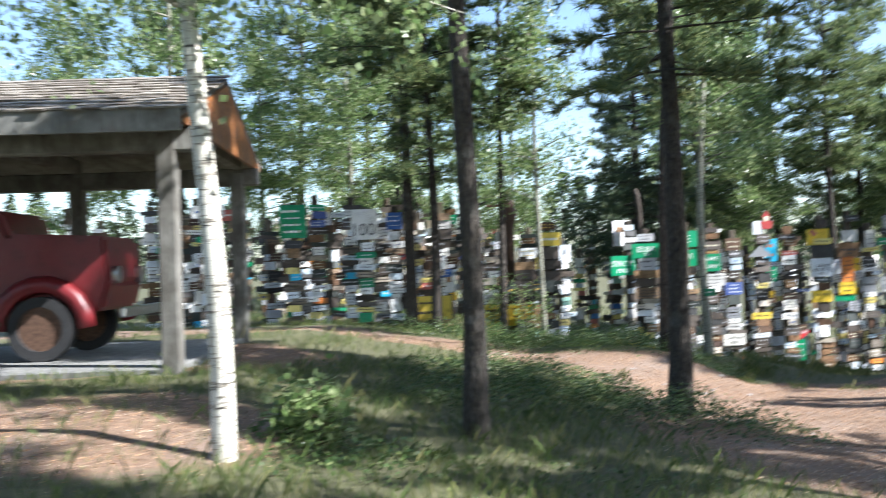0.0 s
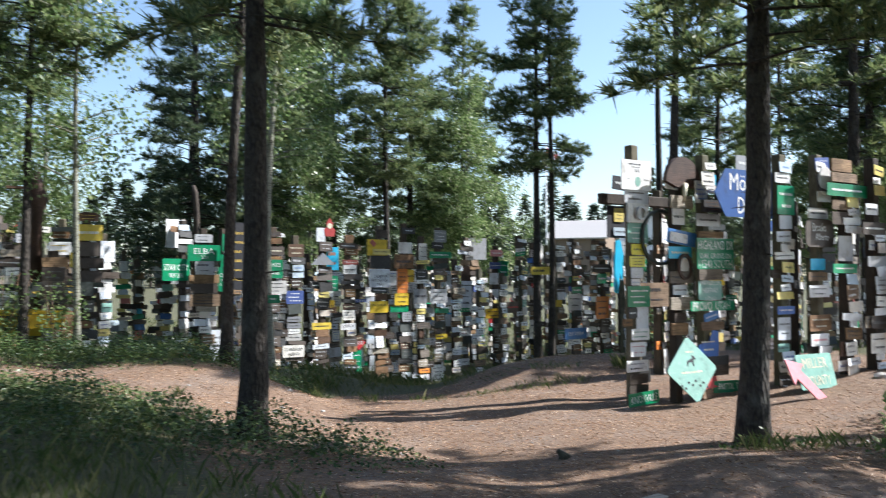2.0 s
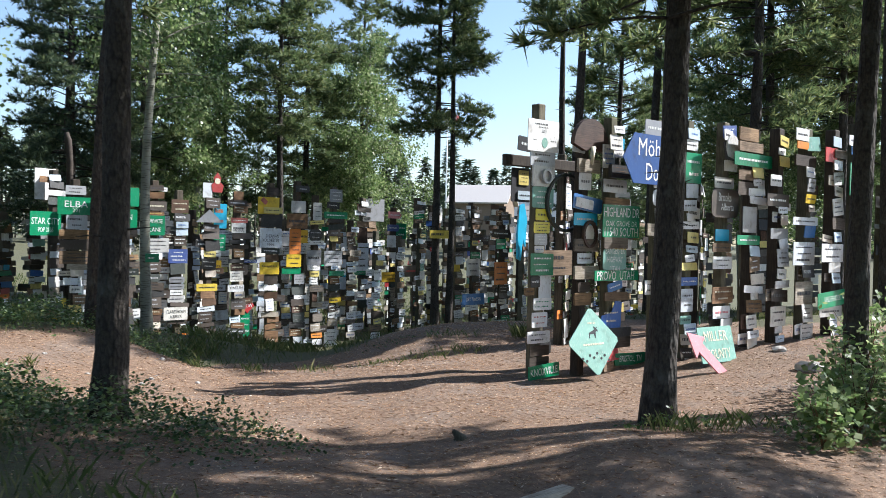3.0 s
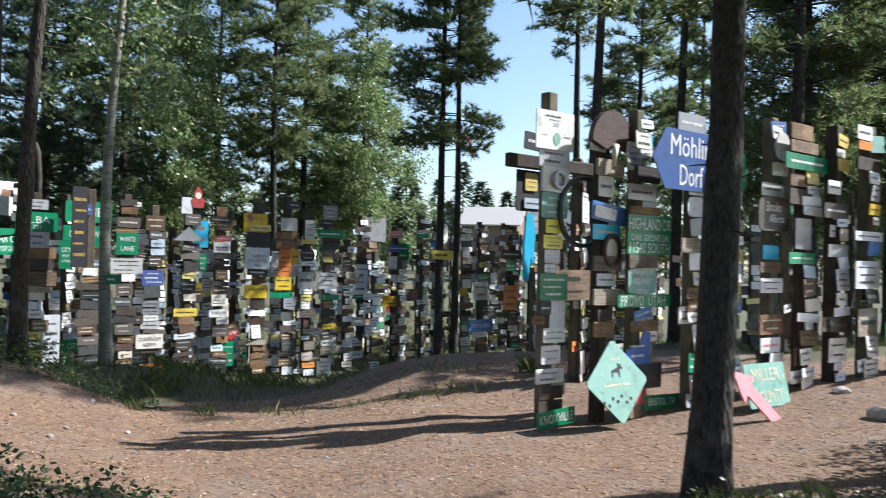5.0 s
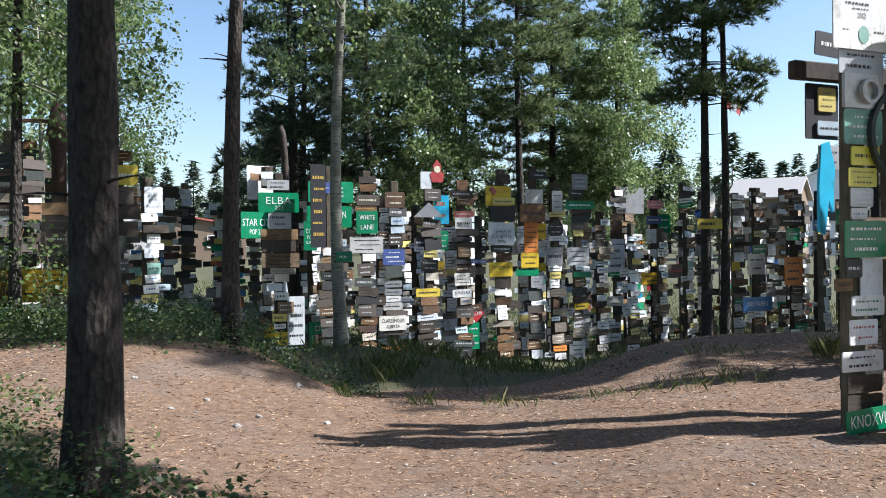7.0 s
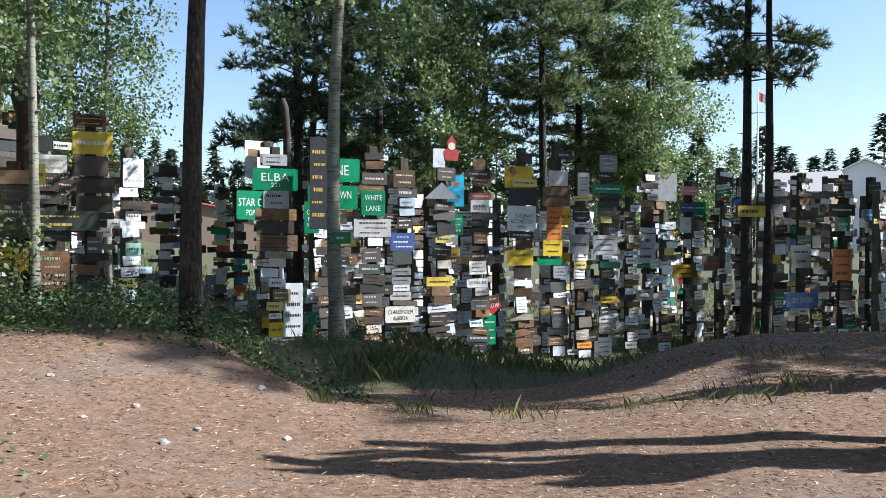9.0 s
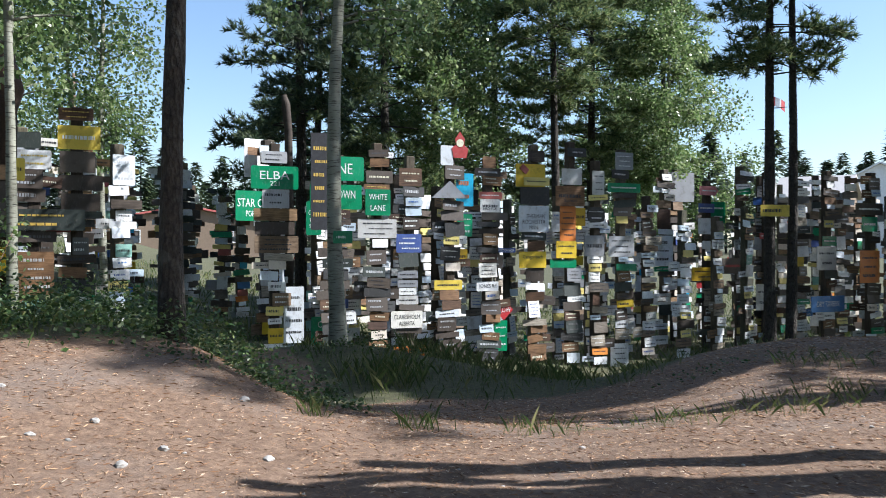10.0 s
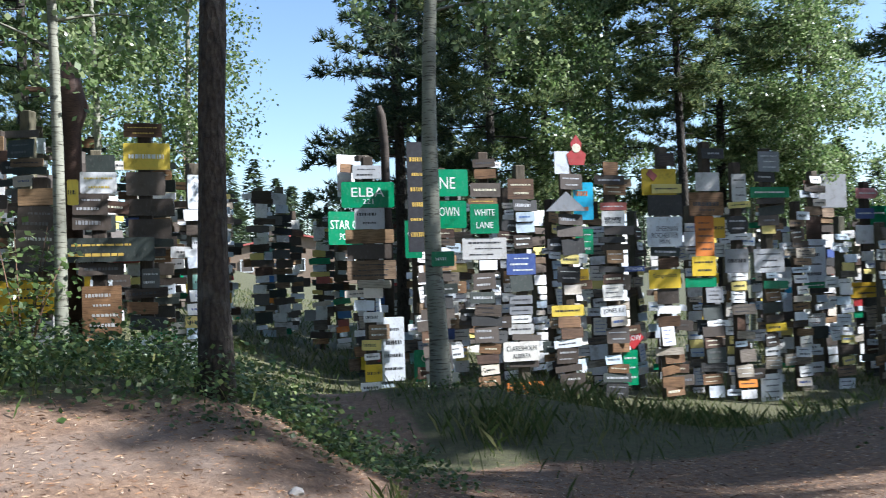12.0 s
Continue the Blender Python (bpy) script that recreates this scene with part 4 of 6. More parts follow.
p, b, h = signpost(11.89, 10.05, 3.44, 5.0)
put_sign(p, -0.27, 3.12, 0.52, 0.19, M_WOODSIGN, t=0.03)
put_sign(p, -0.20, 2.94, 0.66, 0.14, M_WOODSIGN, t=0.03)
put_sign(p, -0.15, 2.75, 1.06, 0.19, M_GREEN, rows=1, ink=M_CHALK, out=0.13)
put_sign(p, -0.24, 2.53, 0.53, 0.15, M_WOODSIGN, rows=0)
put_sign(p, -0.24, 2.33, 0.54, 0.19, M_WOODSIGN, rows=0)
put_sign(p, -0.19, 1.58, 0.63, 0.14, M_GREEN, rows=1, ink=M_CHALK)
put_sign(p, -0.17, 1.88, 0.38, 0.38, M_GREY, rows=0)
TAKEN = [(2.87, 3.01), (2.66, 2.85), (1.5, 1.65), (1.69, 2.07)]
fill(p, rng, h - 0.12, 0.05, taken=TAKEN, dense=1.1, spread=0.7, pick=PALE)

p, b, h = signpost(12.37, 9.93, 3.50, 5.0)
put_sign(p, -0.12, 2.14, 0.64, 0.19, M_DARK, rows=1, ink=M_CHALK)
put_sign(p, -0.19, 2.43, 0.32, 0.17, M_WHITE, rows=1)
put_sign(p, -0.03, 0.40, 0.45, 0.30, M_WHITE, rows=2)
put_sign(p, -0.06, 1.64, 0.51, 0.16, M_GREY, rows=0)
TAKEN = [(2.05, 2.24), (2.34, 2.51), (0.25, 0.55), (1.57, 1.72)]
fill(p, rng, h - 0.12, 0.05, taken=TAKEN, dense=1.1, spread=0.7, pick=PALE)

p, b, h = signpost(12.90, 9.79, 3.53, 5.0)
put_sign(p, -0.30, 3.09, 0.40, 0.18, M_WHITE, rows=1)
put_sign(p, -0.28, 2.93, 0.36, 0.11, M_ORANGE, rows=0)
put_sign(p, -0.16, 1.30, 0.67, 0.35, M_WHITE, rows=3)
put_sign(p, -0.14, 1.79, 0.77, 0.12, M_WHITE, rows=1)
put_sign(p, -0.13, 0.70, 0.54, 0.35, M_WOODSIGN, rows=1)
put_sign(p, -0.21, 2.70, 0.63, 0.16, M_WOODSIGN, t=0.03)
TAKEN = [(1.12, 1.47), (1.73, 1.85), (0.53, 0.88), (2.62, 2.77)]
fill(p, rng, h - 0.12, 0.05, taken=TAKEN, dense=1.1, spread=0.7, pick=PALE)

p, b, h = signpost(13.42, 9.65, 3.55, 5.0)
put_sign(p, -0.25, 2.77, 0.38, 0.22, M_RED, rows=0)
put_sign(p, -0.12, 1.27, 0.71, 0.28, M_WHITE, rows=2)
put_sign(p, -0.07, 0.57, 1.10, 0.24, M_GREEN, text=(("KINDERHOOK, NY", 0, 0, 0.7, 0.1),), ink=M_CHALK, tilt=-4, out=0.13)
put_sign(p, -0.13, 0.37, 0.74, 0.16, M_GREY, rows=1)
TAKEN = [(1.13, 1.41), (0.45, 0.69), (0.29, 0.45)]
fill(p, rng, h - 0.12, 0.05, taken=TAKEN, dense=1.1, spread=0.7, pick=PALE)

p, b, h = signpost(13.87, 9.54, 3.68, 5.0)
put_sign(p, -0.17, 2.39, 0.53, 0.50, M_GREEN, rows=1, ink=M_CHALK, out=0.13)
put_sign(p, -0.17, 2.99, 0.51, 0.16, M_WHITE, rows=1)
TAKEN = [(2.14, 2.64), (2.91, 3.07)]
fill(p, rng, h - 0.12, 0.05, taken=TAKEN, dense=1.1, spread=0.7, pick=PALE)

# the front row and its neighbours
p, b, h = signpost(5.37, 22.76, 2.85, 6)
put_sign(p, -0.02, 3.00, 0.81, 0.39, M_GREEN, text=(("ELBA", 0, 0.04, 0.52, 0.14), ("221", 0, -0.1, 0.18, 0.075),), ink=M_CHALK, r=0.03, out=0.14)
put_sign(p, -0.02, 3.35, 0.44, 0.20, M_GREY, rows=2, ink=M_INK, seed=3)
put_sign(p, -0.00, 2.64, 0.46, 0.32, M_GREY, rows=2, ink=M_INK, seed=2, out=0.13)
put_sign(p, 0.00, 2.37, 0.74, 0.21, M_WOODSIGN, t=0.025)
put_sign(p, -0.01, 2.14, 0.68, 0.22, M_DARK, t=0.02)
put_sign(p, 0.02, 1.86, 0.75, 0.29, M_WOODSIGN, rows=3, ink=M_INK, seed=4)
put_sign(p, 0.32, 0.65, 0.35, 0.97, M_WHITE, rows=4, ink=M_INK, seed=3, out=0.09)
put_sign(p, 0.01, 0.30, 0.26, 0.26, M_YELLOW, rows=1, ink=M_INK)
TAKEN = [(2.81, 3.2), (3.25, 3.45), (2.48, 2.8), (2.26, 2.47), (2.03, 2.25), (1.71, 2.0), (0.17, 0.43)]
fill(p, rng, h - 0.12, 0.05, taken=TAKEN, pick=SUNLIT_MIX)

p, b, h = signpost(6.31, 22.33, 2.96, 6)
put_sign(p, -0.26, 2.96, 0.3, 1.62, M_INK, rows=6, ink=M_GOLD, seed=5, out=0.13, t=0.03)
put_sign(p, -0.10, 3.32, 0.19, 0.22, M_BLUE, rows=1, ink=M_CHALK)
TAKEN = [(2.15, 3.77), (3.21, 3.43)]
fill(p, rng, h - 0.12, 0.05, taken=TAKEN, pick=SHADED_MIX)

p, b, h = signpost(6.69, 24.12, 2.83, 6)
put_sign(p, -0.03, 3.40, 1.01, 0.46, M_GREEN, text=(("DANE", -0.02, 0, 0.6, 0.2),), ink=M_CHALK, r=0.03)
put_sign(p, -0.07, 2.86, 1.01, 0.47, M_GREEN, text=(("OLD TOWN", 0, 0.05, 0.75, 0.17),), ink=M_CHALK, r=0.03)
put_sign(p, -0.51, 2.45, 0.29, 0.63, M_GREEN, text=(("CITY", 0, 0.1, 0.2, 0.1), ("POP", 0, -0.03, 0.14, 0.07), ("5,900", 0, -0.15, 0.18, 0.07),), ink=M_CHALK, r=0.02, out=0.14)
put_sign(p, -0.29, 0.33, 0.52, 0.53, M_GREEN, text=(("CITY", 0, 0.12, 0.26, 0.12), ("ITHACA", 0, -0.08, 0.36, 0.12),), ink=M_CHALK, r=0.03)
TAKEN = [(3.16, 3.63), (2.62, 3.1)]
fill(p, rng, h - 0.12, 0.05, taken=TAKEN)

p, b, h = signpost(7.22, 23.06, 2.95, 6)
put_sign(p, -0.02, 2.73, 0.47, 0.47, M_GREEN, text=(("WHITE", 0, 0.1, 0.34, 0.1), ("LANE", 0, -0.1, 0.28, 0.1),), ink=M_CHALK, r=0.02, out=0.14)
put_sign(p, -0.02, 2.26, 0.73, 0.34, M_GREY, rows=3, ink=M_INK, seed=5)
put_sign(p, 0.02, 3.19, 0.50, 0.22, M_DARK, rows=1, ink=M_CREAM)
put_sign(p, -0.03, 3.01, 0.48, 0.09, M_BROWNSIGN, rows=1, ink=M_GOLD)
TAKEN = [(2.49, 2.97), (2.08, 2.43), (3.08, 3.3), (2.97, 3.06)]
fill(p, rng, h - 0.12, 0.05, taken=TAKEN, pick=SHADED_MIX)

p, b, h = signpost(7.85, 23.17, 2.75, 6)
put_sign(p, -0.01, 3.27, 0.44, 0.33, M_BROWNSIGN, rows=2, ink=M_CREAM)
put_sign(p, -0.04, 2.06, 0.49, 0.34, M_BLUE, rows=3, ink=M_CHALK, seed=4)
put_sign(p, -0.09, 0.67, 0.61, 0.31, M_WHITE, text=(("CLARESHOLM", 0, 0.05, 0.5, 0.08), ("ALBERTA", 0, -0.07, 0.3, 0.07),), ink=M_INK, r=0.03, out=0.14)
put_sign(p, -0.04, 0.02, 0.62, 0.32, M_ORANGE, text=(("SCHOOL BUS", 0, 0.05, 0.5, 0.08), ("STOP", 0, -0.07, 0.25, 0.07),), ink=M_INK, out=0.16)
put_sign(p, -0.06, 1.49, 0.39, 0.14, M_GREY, rows=1)
put_sign(p, -0.06, 1.32, 0.39, 0.13, M_GREY, rows=1)
put_sign(p, -0.06, 1.18, 0.34, 0.12, M_WHITE, rows=1)
put_sign(p, -0.07, 1.02, 0.43, 0.16, M_GREY, rows=1)
TAKEN = [(3.1, 3.43), (1.89, 2.23), (0.52, 0.83), (-0.14, 0.18), (1.42, 1.56), (1.26, 1.39), (1.12, 1.24), (0.94, 1.1)]
fill(p, rng, h - 0.12, 0.05, taken=TAKEN, pick=SHADED_MIX)

p, b, h = signpost(8.66, 23.30, 2.99, 6)
PLATE_POST = p
put_sign(p, -0.09, 3.82, 0.25, 0.37, M_WHITE, rows=0)
put_sign(p, -0.06, 3.16, 0.73, 0.35, M_GREY, out=0.15, t=0.04, pts=[(-0.36, -0.14), (0.36, -0.14), (0.0, 0.18)])
put_sign(p, 0.29, 3.19, 0.35, 0.62, M_CYAN, rows=2, ink=M_ORANGE, seed=2, out=0.06)
put_sign(p, 0.29, 2.52, 0.31, 0.42, M_GREEN, rows=3, ink=M_CHALK, out=0.06)
put_sign(p, 0.26, 1.93, 0.18, 0.29, M_YELLOW, rows=1, out=0.05)
put_sign(p, -0.06, 1.40, 0.56, 0.18, M_YELLOW, rows=1, ink=M_INK)
TAKEN = [(3.64, 4.0), (2.98, 3.33), (1.31, 1.5)]
fill(p, rng, h - 0.12, 0.05, taken=TAKEN, pick=SHADED_MIX)

p, b, h = signpost(9.46, 23.43, 2.79, 6)
put_sign(p, 0.02, 3.21, 0.48, 0.13, M_RED, rows=1, ink=M_CHALK)
put_sign(p, 0.01, 3.01, 0.41, 0.25, M_WHITE, rows=1, ink=M_INK, text=(("BRISTOL", 0, -0.05, 0.3, 0.07),))
put_sign(p, -0.04, 1.47, 0.46, 0.18, M_WHITE, text=(("JONES Rd", 0, 0, 0.36, 0.09),), ink=M_INK)
put_sign(p, -0.01, 3.84, 0.27, 0.22, M_BROWNSIGN)
put_sign(p, 0.33, 1.01, 0.30, 0.37, M_RED, text=(("SLOW", 0, 0, 0.28, 0.1),), ink=M_CHALK, pts=[(0, -0.2), (0.2, 0), (0, 0.2), (-0.2, 0)], out=0.05)
put_sign(p, 0.27, 0.51, 0.27, 0.59, M_GREEN, rows=3, ink=M_CHALK, out=0.04)
put_sign(p, 0.37, 2.16, 0.42, 0.09, M_BLUE, text=(("WINSTON-SALEM", 0, 0, 0.34, 0.06),), ink=M_CHALK, out=0.05)
TAKEN = [(3.14, 3.27), (2.89, 3.13), (1.38, 1.56), (3.73, 3.95)]
fill(p, rng, h - 0.12, 0.05, taken=TAKEN, pick=SHADED_MIX)

p, b, h = signpost(10.46, 23.59, 3.09, 6)
put_sign(p, -0.09, 3.71, 0.64, 0.45, M_YELLOW, out=0.07)
put_sign(p, -0.23, 3.83, 0.18, 0.12, M_RED, tilt=40, out=0.085, rows=0)
put_sign(p, 0.01, 3.59, 0.56, 0.16, M_PLATE, rows=1, ink=M_INK, out=0.14)
put_sign(p, -0.01, 3.31, 0.64, 0.35, M_DARK, t=0.02)
put_sign(p, -0.05, 2.86, 0.66, 0.51, M_WHITE, rows=0, text=(("SHERMAN", 0.04, 0.05, 0.4, 0.085), ("ROCHESTER", 0, -0.06, 0.5, 0.085), ("MNN.", 0, -0.17, 0.2, 0.075),), ink=M_INK, r=0.03, out=0.14)
put_sign(p, -0.07, 2.06, 0.59, 0.32, M_YELLOW, text=(("Gengenbach", 0, 0.05, 0.44, 0.09),), ink=M_INK, out=0.13)
TAKEN = [(3.48, 3.94), (3.51, 3.67), (3.13, 3.48), (2.6, 3.11), (1.9, 2.22)]
fill(p, rng, h - 0.12, 0.05, taken=TAKEN, pick=SHADED_MIX)

p, b, h = signpost(11.31, 23.73, 3.19, 6)
put_sign(p, -0.01, 3.78, 0.46, 0.32, M_GREY, rows=0)
put_sign(p, -0.07, 3.39, 0.66, 0.40, M_BROWNSIGN, rows=1, ink=M_INK, text=(("Germany", 0, -0.1, 0.3, 0.08),), out=0.14)
put_sign(p, -0.10, 2.84, 0.36, 0.69, M_ORANGE, rows=5, ink=M_INK, seed=3)
put_sign(p, -0.15, 2.32, 0.46, 0.34, M_YELLOW, rows=2, ink=M_INK, out=0.13)
put_sign(p, -0.20, 2.04, 0.60, 0.16, M_GREEN, rows=0)
put_sign(p, 0.21, 2.98, 0.27, 0.36, M_YELLOW, rows=1, ink=M_INK, out=0.03)
TAKEN = [(3.62, 3.94), (3.19, 3.59), (2.49, 3.18), (2.15, 2.48), (1.95, 2.12), (2.8, 3.15)]
fill(p, rng, h - 0.12, 0.05, taken=TAKEN, pick=SHADED_MIX)

p, b, h = signpost(11.92, 23.83, 2.84, 6)
put_sign(p, 0.01, 3.75, 0.28, 0.49, M_GREY, rows=3, ink=M_INK)
put_sign(p, -0.04, 3.10, 0.42, 0.31, M_DARK, r=0.12, rows=2, ink=M_GREY)
put_sign(p, -0.08, 2.47, 0.47, 0.42, M_GREY, rows=1)
TAKEN = [(3.51, 4.0), (2.95, 3.26), (2.26, 2.68)]
fill(p, rng, h - 0.12, 0.05, taken=TAKEN)

p, b, h = signpost(12.55, 23.94, 3.10, 6)
put_sign(p, 0.02, 4.24, 0.43, 0.36, M_GREY, rows=3, ink=M_CHALK)
put_sign(p, 0.00, 3.69, 0.79, 0.19, M_GREEN, rows=1, ink=M_CHALK, out=0.13)
put_sign(p, -0.04, 2.48, 0.61, 0.42, M_GREY, rows=3, ink=M_INK)
put_sign(p, -0.08, 0.22, 0.43, 0.52, M_WHITE, rows=4, ink=M_INK)
TAKEN = [(4.06, 4.42), (3.59, 3.78), (2.27, 2.69), (-0.05, 0.48)]
fill(p, rng, h - 0.12, 0.05, taken=TAKEN)

p, b, h = signpost(15.06, 26.52, 2.97, 11)
put_sign(p, -0.13, 2.36, 0.58, 0.74, M_WHITE, rows=3, ink=M_INK, seed=2, out=0.14)
put_sign(p, -0.14, 1.92, 0.58, 0.12, M_GREEN, rows=1, ink=M_CHALK, out=0.14)
put_sign(p, -0.09, 3.49, 0.46, 0.18, M_WOODSIGN)
put_sign(p, -0.09, 3.13, 0.41, 0.48, M_BROWNSIGN)
put_sign(p, -0.20, 0.53, 0.47, 0.15, M_WHITE, rows=1)
put_sign(p, -0.20, 0.20, 0.50, 0.22, M_WHITE, rows=1)
put_sign(p, -0.15, 1.19, 0.56, 0.27, M_WHITE, rows=2, ink=M_BROWNSIGN)
TAKEN = [(1.99, 2.73), (1.86, 1.98), (3.41, 3.58), (2.89, 3.37), (0.46, 0.61), (0.08, 0.31), (1.06, 1.33)]
fill(p, rng, h - 0.12, 0.05, taken=TAKEN)

p, b, h = signpost(16.07, 26.25, 2.70, 11)
put_sign(p, -0.06, 3.83, 0.57, 0.21, M_PINK, rows=1, ink=M_CHALK, pts=[(-0.3, -0.11), (0.2, -0.11), (0.3, 0), (0.2, 0.11), (-0.3, 0.11)], out=0.14)
put_sign(p, -0.10, 3.41, 0.51, 0.22, M_BLUE, rows=1, ink=M_CHALK)
put_sign(p, 0.30, 3.31, 0.49, 0.52, M_GREEN, rows=2, ink=M_CHALK, out=0.06)
put_sign(p, -0.11, 2.97, 0.50, 0.39, M_WHITE, rows=0)
put_sign(p, -0.15, 1.81, 0.87, 0.32, M_YELLOW, rows=2, ink=M_INK, out=0.13)
TAKEN = [(3.72, 3.93), (3.3, 3.52), (2.77, 3.16), (1.65, 1.97)]
fill(p, rng, h - 0.12, 0.05, taken=TAKEN)

p, b, h = signpost(16.85, 26.04, 3.05, 11)
put_sign(p, -0.05, 3.30, 0.44, 0.17, M_WHITE, rows=1)
put_sign(p, -0.21, 1.99, 0.90, 0.37, M_DARK, rows=1, ink=M_RED)
TAKEN = [(3.21, 3.39), (1.8, 2.17)]
fill(p, rng, h - 0.12, 0.05, taken=TAKEN)

p, b, h = signpost(17.49, 25.87, 2.91, 11)
put_sign(p, -0.03, 3.87, 0.43, 0.60, M_WHITE, r=0.27, rows=1, ink=M_CREAM, out=0.14)
put_sign(p, -0.22, 1.22, 0.44, 0.64, M_WHITE, rows=2)
put_sign(p, -0.13, 2.70, 0.39, 0.15, M_RED, rows=1, ink=M_CHALK)
TAKEN = [(3.57, 4.17), (0.89, 1.54), (2.63, 2.78)]
fill(p, rng, h - 0.12, 0.05, taken=TAKEN)

p, b, h = signpost(17.49, 23.77, 2.77, 11)
put_sign(p, -0.11, 1.21, 1.06, 0.35, M_BLUE, text=(("DRY TAVERN", 0, 0, 0.7, 0.12),), ink=M_CHALK, out=0.14)
put_sign(p, -0.11, 2.21, 0.62, 0.52, M_GREY, rows=2)
put_sign(p, -0.02, 2.59, 0.45, 0.21, M_GREEN, rows=1, ink=M_CHALK)
TAKEN = [(1.03, 1.38), (1.95, 2.47), (2.49, 2.7)]
fill(p, rng, h - 0.12, 0.05, taken=TAKEN)

p, b, h = signpost(18.40, 23.47, 2.73, 11)
put_sign(p, -0.15, 2.05, 0.64, 0.71, M_ORANGE, rows=3, ink=M_INK)
put_sign(p, -0.17, 3.31, 0.89, 0.26, M_DARK, rows=1, ink=M_CHALK)
put_sign(p, -0.16, 2.98, 0.50, 0.32, M_GREEN, rows=1, ink=M_CHALK)
TAKEN = [(1.69, 2.41), (3.18, 3.44), (2.82, 3.14)]
fill(p, rng, h - 0.12, 0.05, taken=TAKEN)

p, b, h = signpost(18.99, 23.27, 2.68, 11)
put_sign(p, -0.02, 3.19, 0.66, 0.26, M_BLUE, rows=1, ink=M_CHALK)
TAKEN = [(3.06, 3.32)]
fill(p, rng, h - 0.12, 0.05, taken=TAKEN)

p, b, h = signpost(19.60, 23.07, 2.46, 11)
put_sign(p, 0.09, 3.38, 1.08, 0.39, M_GREEN, rows=1, ink=M_CHALK)
put_sign(p, -0.03, 1.58, 0.53, 0.31, M_YELLOW, rows=1)
put_sign(p, 0.08, 1.18, 0.72, 0.39, M_DARK, rows=3, ink=M_CHALK)
TAKEN = [(3.18, 3.57), (1.43, 1.74), (0.98, 1.37)]
fill(p, rng, h - 0.12, 0.05, taken=TAKEN)

p, b, h = signpost(5.4, 25.05, 3.18, 26)
put_sign(p, -0.31, 2.62, 0.86, 0.58, M_GREEN, text=(("STAR CITY", 0, 0.06, 0.78, 0.16), ("POP 2136", 0, -0.15, 0.42, 0.12),), ink=M_CHALK, r=0.03, out=0.14)
TAKEN = [(2.33, 2.91)]
fill(p, rng, h - 0.12, 0.05, taken=TAKEN, letters=False)

p, b, h = signpost(5.5, 25.5, 3.24, 26)
put_sign(p, -0.34, 3.59, 0.60, 0.76, M_WHITE, out=0.14)
TAKEN = [(3.21, 3.96)]
fill(p, rng, h - 0.12, 0.05, taken=TAKEN, letters=False)

p, b, h = signpost(16.05, 27.65, 3.09, 11)
put_sign(p, -0.03, 4.00, 1.10, 0.76, M_GREY, r=0.01, out=0.12)
TAKEN = [(3.62, 4.39)]
fill(p, rng, h - 0.12, 0.05, taken=TAKEN, letters=False)

p, b, h = signpost(2.92, 21.70, 2.64, 26)
put_sign(p, 0.05, 2.41, 0.34, 0.46, M_WHITE, rows=3, ink=M_GREY, seed=2, out=0.13)
put_sign(p, 0.08, 1.89, 0.48, 0.14, M_WOODSIGN, out=0.14, t=0.03)
put_sign(p, 0.06, 1.72, 0.25, 0.16, M_WHITE, rows=1)
put_sign(p, 0.06, 1.19, 0.25, 0.20, M_TEAL, rows=1)
TAKEN = [(2.18, 2.64), (1.82, 1.96), (1.64, 1.8), (1.09, 1.29)]
fill(p, rng, h - 0.12, 0.05, taken=TAKEN, pick=SUNLIT_MIX)

p, b, h = signpost(2.47, 20.74, 3.03, 6)
put_sign(p, -0.01, 3.00, 0.45, 0.17, M_BROWNSIGN, rows=2, ink=M_GOLD, out=0.12)
put_sign(p, 0.03, 2.68, 0.55, 0.33, M_YELLOW, rows=1, ink=M_CHALK, out=0.1)
put_sign(p, 0.01, 2.34, 0.46, 0.29, M_DARK, t=0.02)
put_sign(p, 0.05, 2.05, 0.57, 0.21, M_DARK, t=0.02)
put_sign(p, 0.05, 1.78, 0.50, 0.24, M_DARK, t=0.02)
put_sign(p, 0.05, 1.17, 0.21, 0.24, M_GREY, rows=2, ink=M_CHALK)
TAKEN = [(2.91, 3.08), (2.51, 2.84), (2.2, 2.48), (1.94, 2.16), (1.66, 1.89), (1.05, 1.29)]
fill(p, rng, h - 0.12, 0.05, taken=TAKEN, pick=SHADED_MIX)

p, b, h = signpost(1.94, 20.62, 2.40, 6)
put_sign(p, 0.01, 2.26, 0.42, 0.26, M_WHITE, rows=2, ink=M_YELLOW)
put_sign(p, 0.01, 1.44, 1.28, 0.29, M_DARK, rows=2, ink=M_GOLD, seed=4, out=0.15, t=0.03)
put_sign(p, 0.03, 0.71, 0.45, 0.59, M_BROWNSIGN, rows=4, ink=M_GREY, seed=2, out=0.14)
put_sign(p, 0.05, 0.28, 0.40, 0.13, M_TEAL, rows=0)
TAKEN = [(2.13, 2.39), (1.29, 1.59), (0.41, 1.0), (0.21, 0.34)]
fill(p, rng, h - 0.12, 0.05, taken=TAKEN, pick=SHADED_MIX)

p, b, h = signpost(1.71, 19.12, 2.18, 6)
put_sign(p, -0.13, 0.72, 0.62, 0.32, M_YELLOW, rows=3, ink=M_INK, out=0.14)
put_sign(p, -0.02, 0.37, 0.26, 0.27, M_GREY, r=0.05, rows=1)
put_sign(p, 0.32, 1.81, 0.11, 0.27, M_YELLOW, rows=1, ink=M_INK)
TAKEN = [(0.55, 0.88), (0.24, 0.51)]
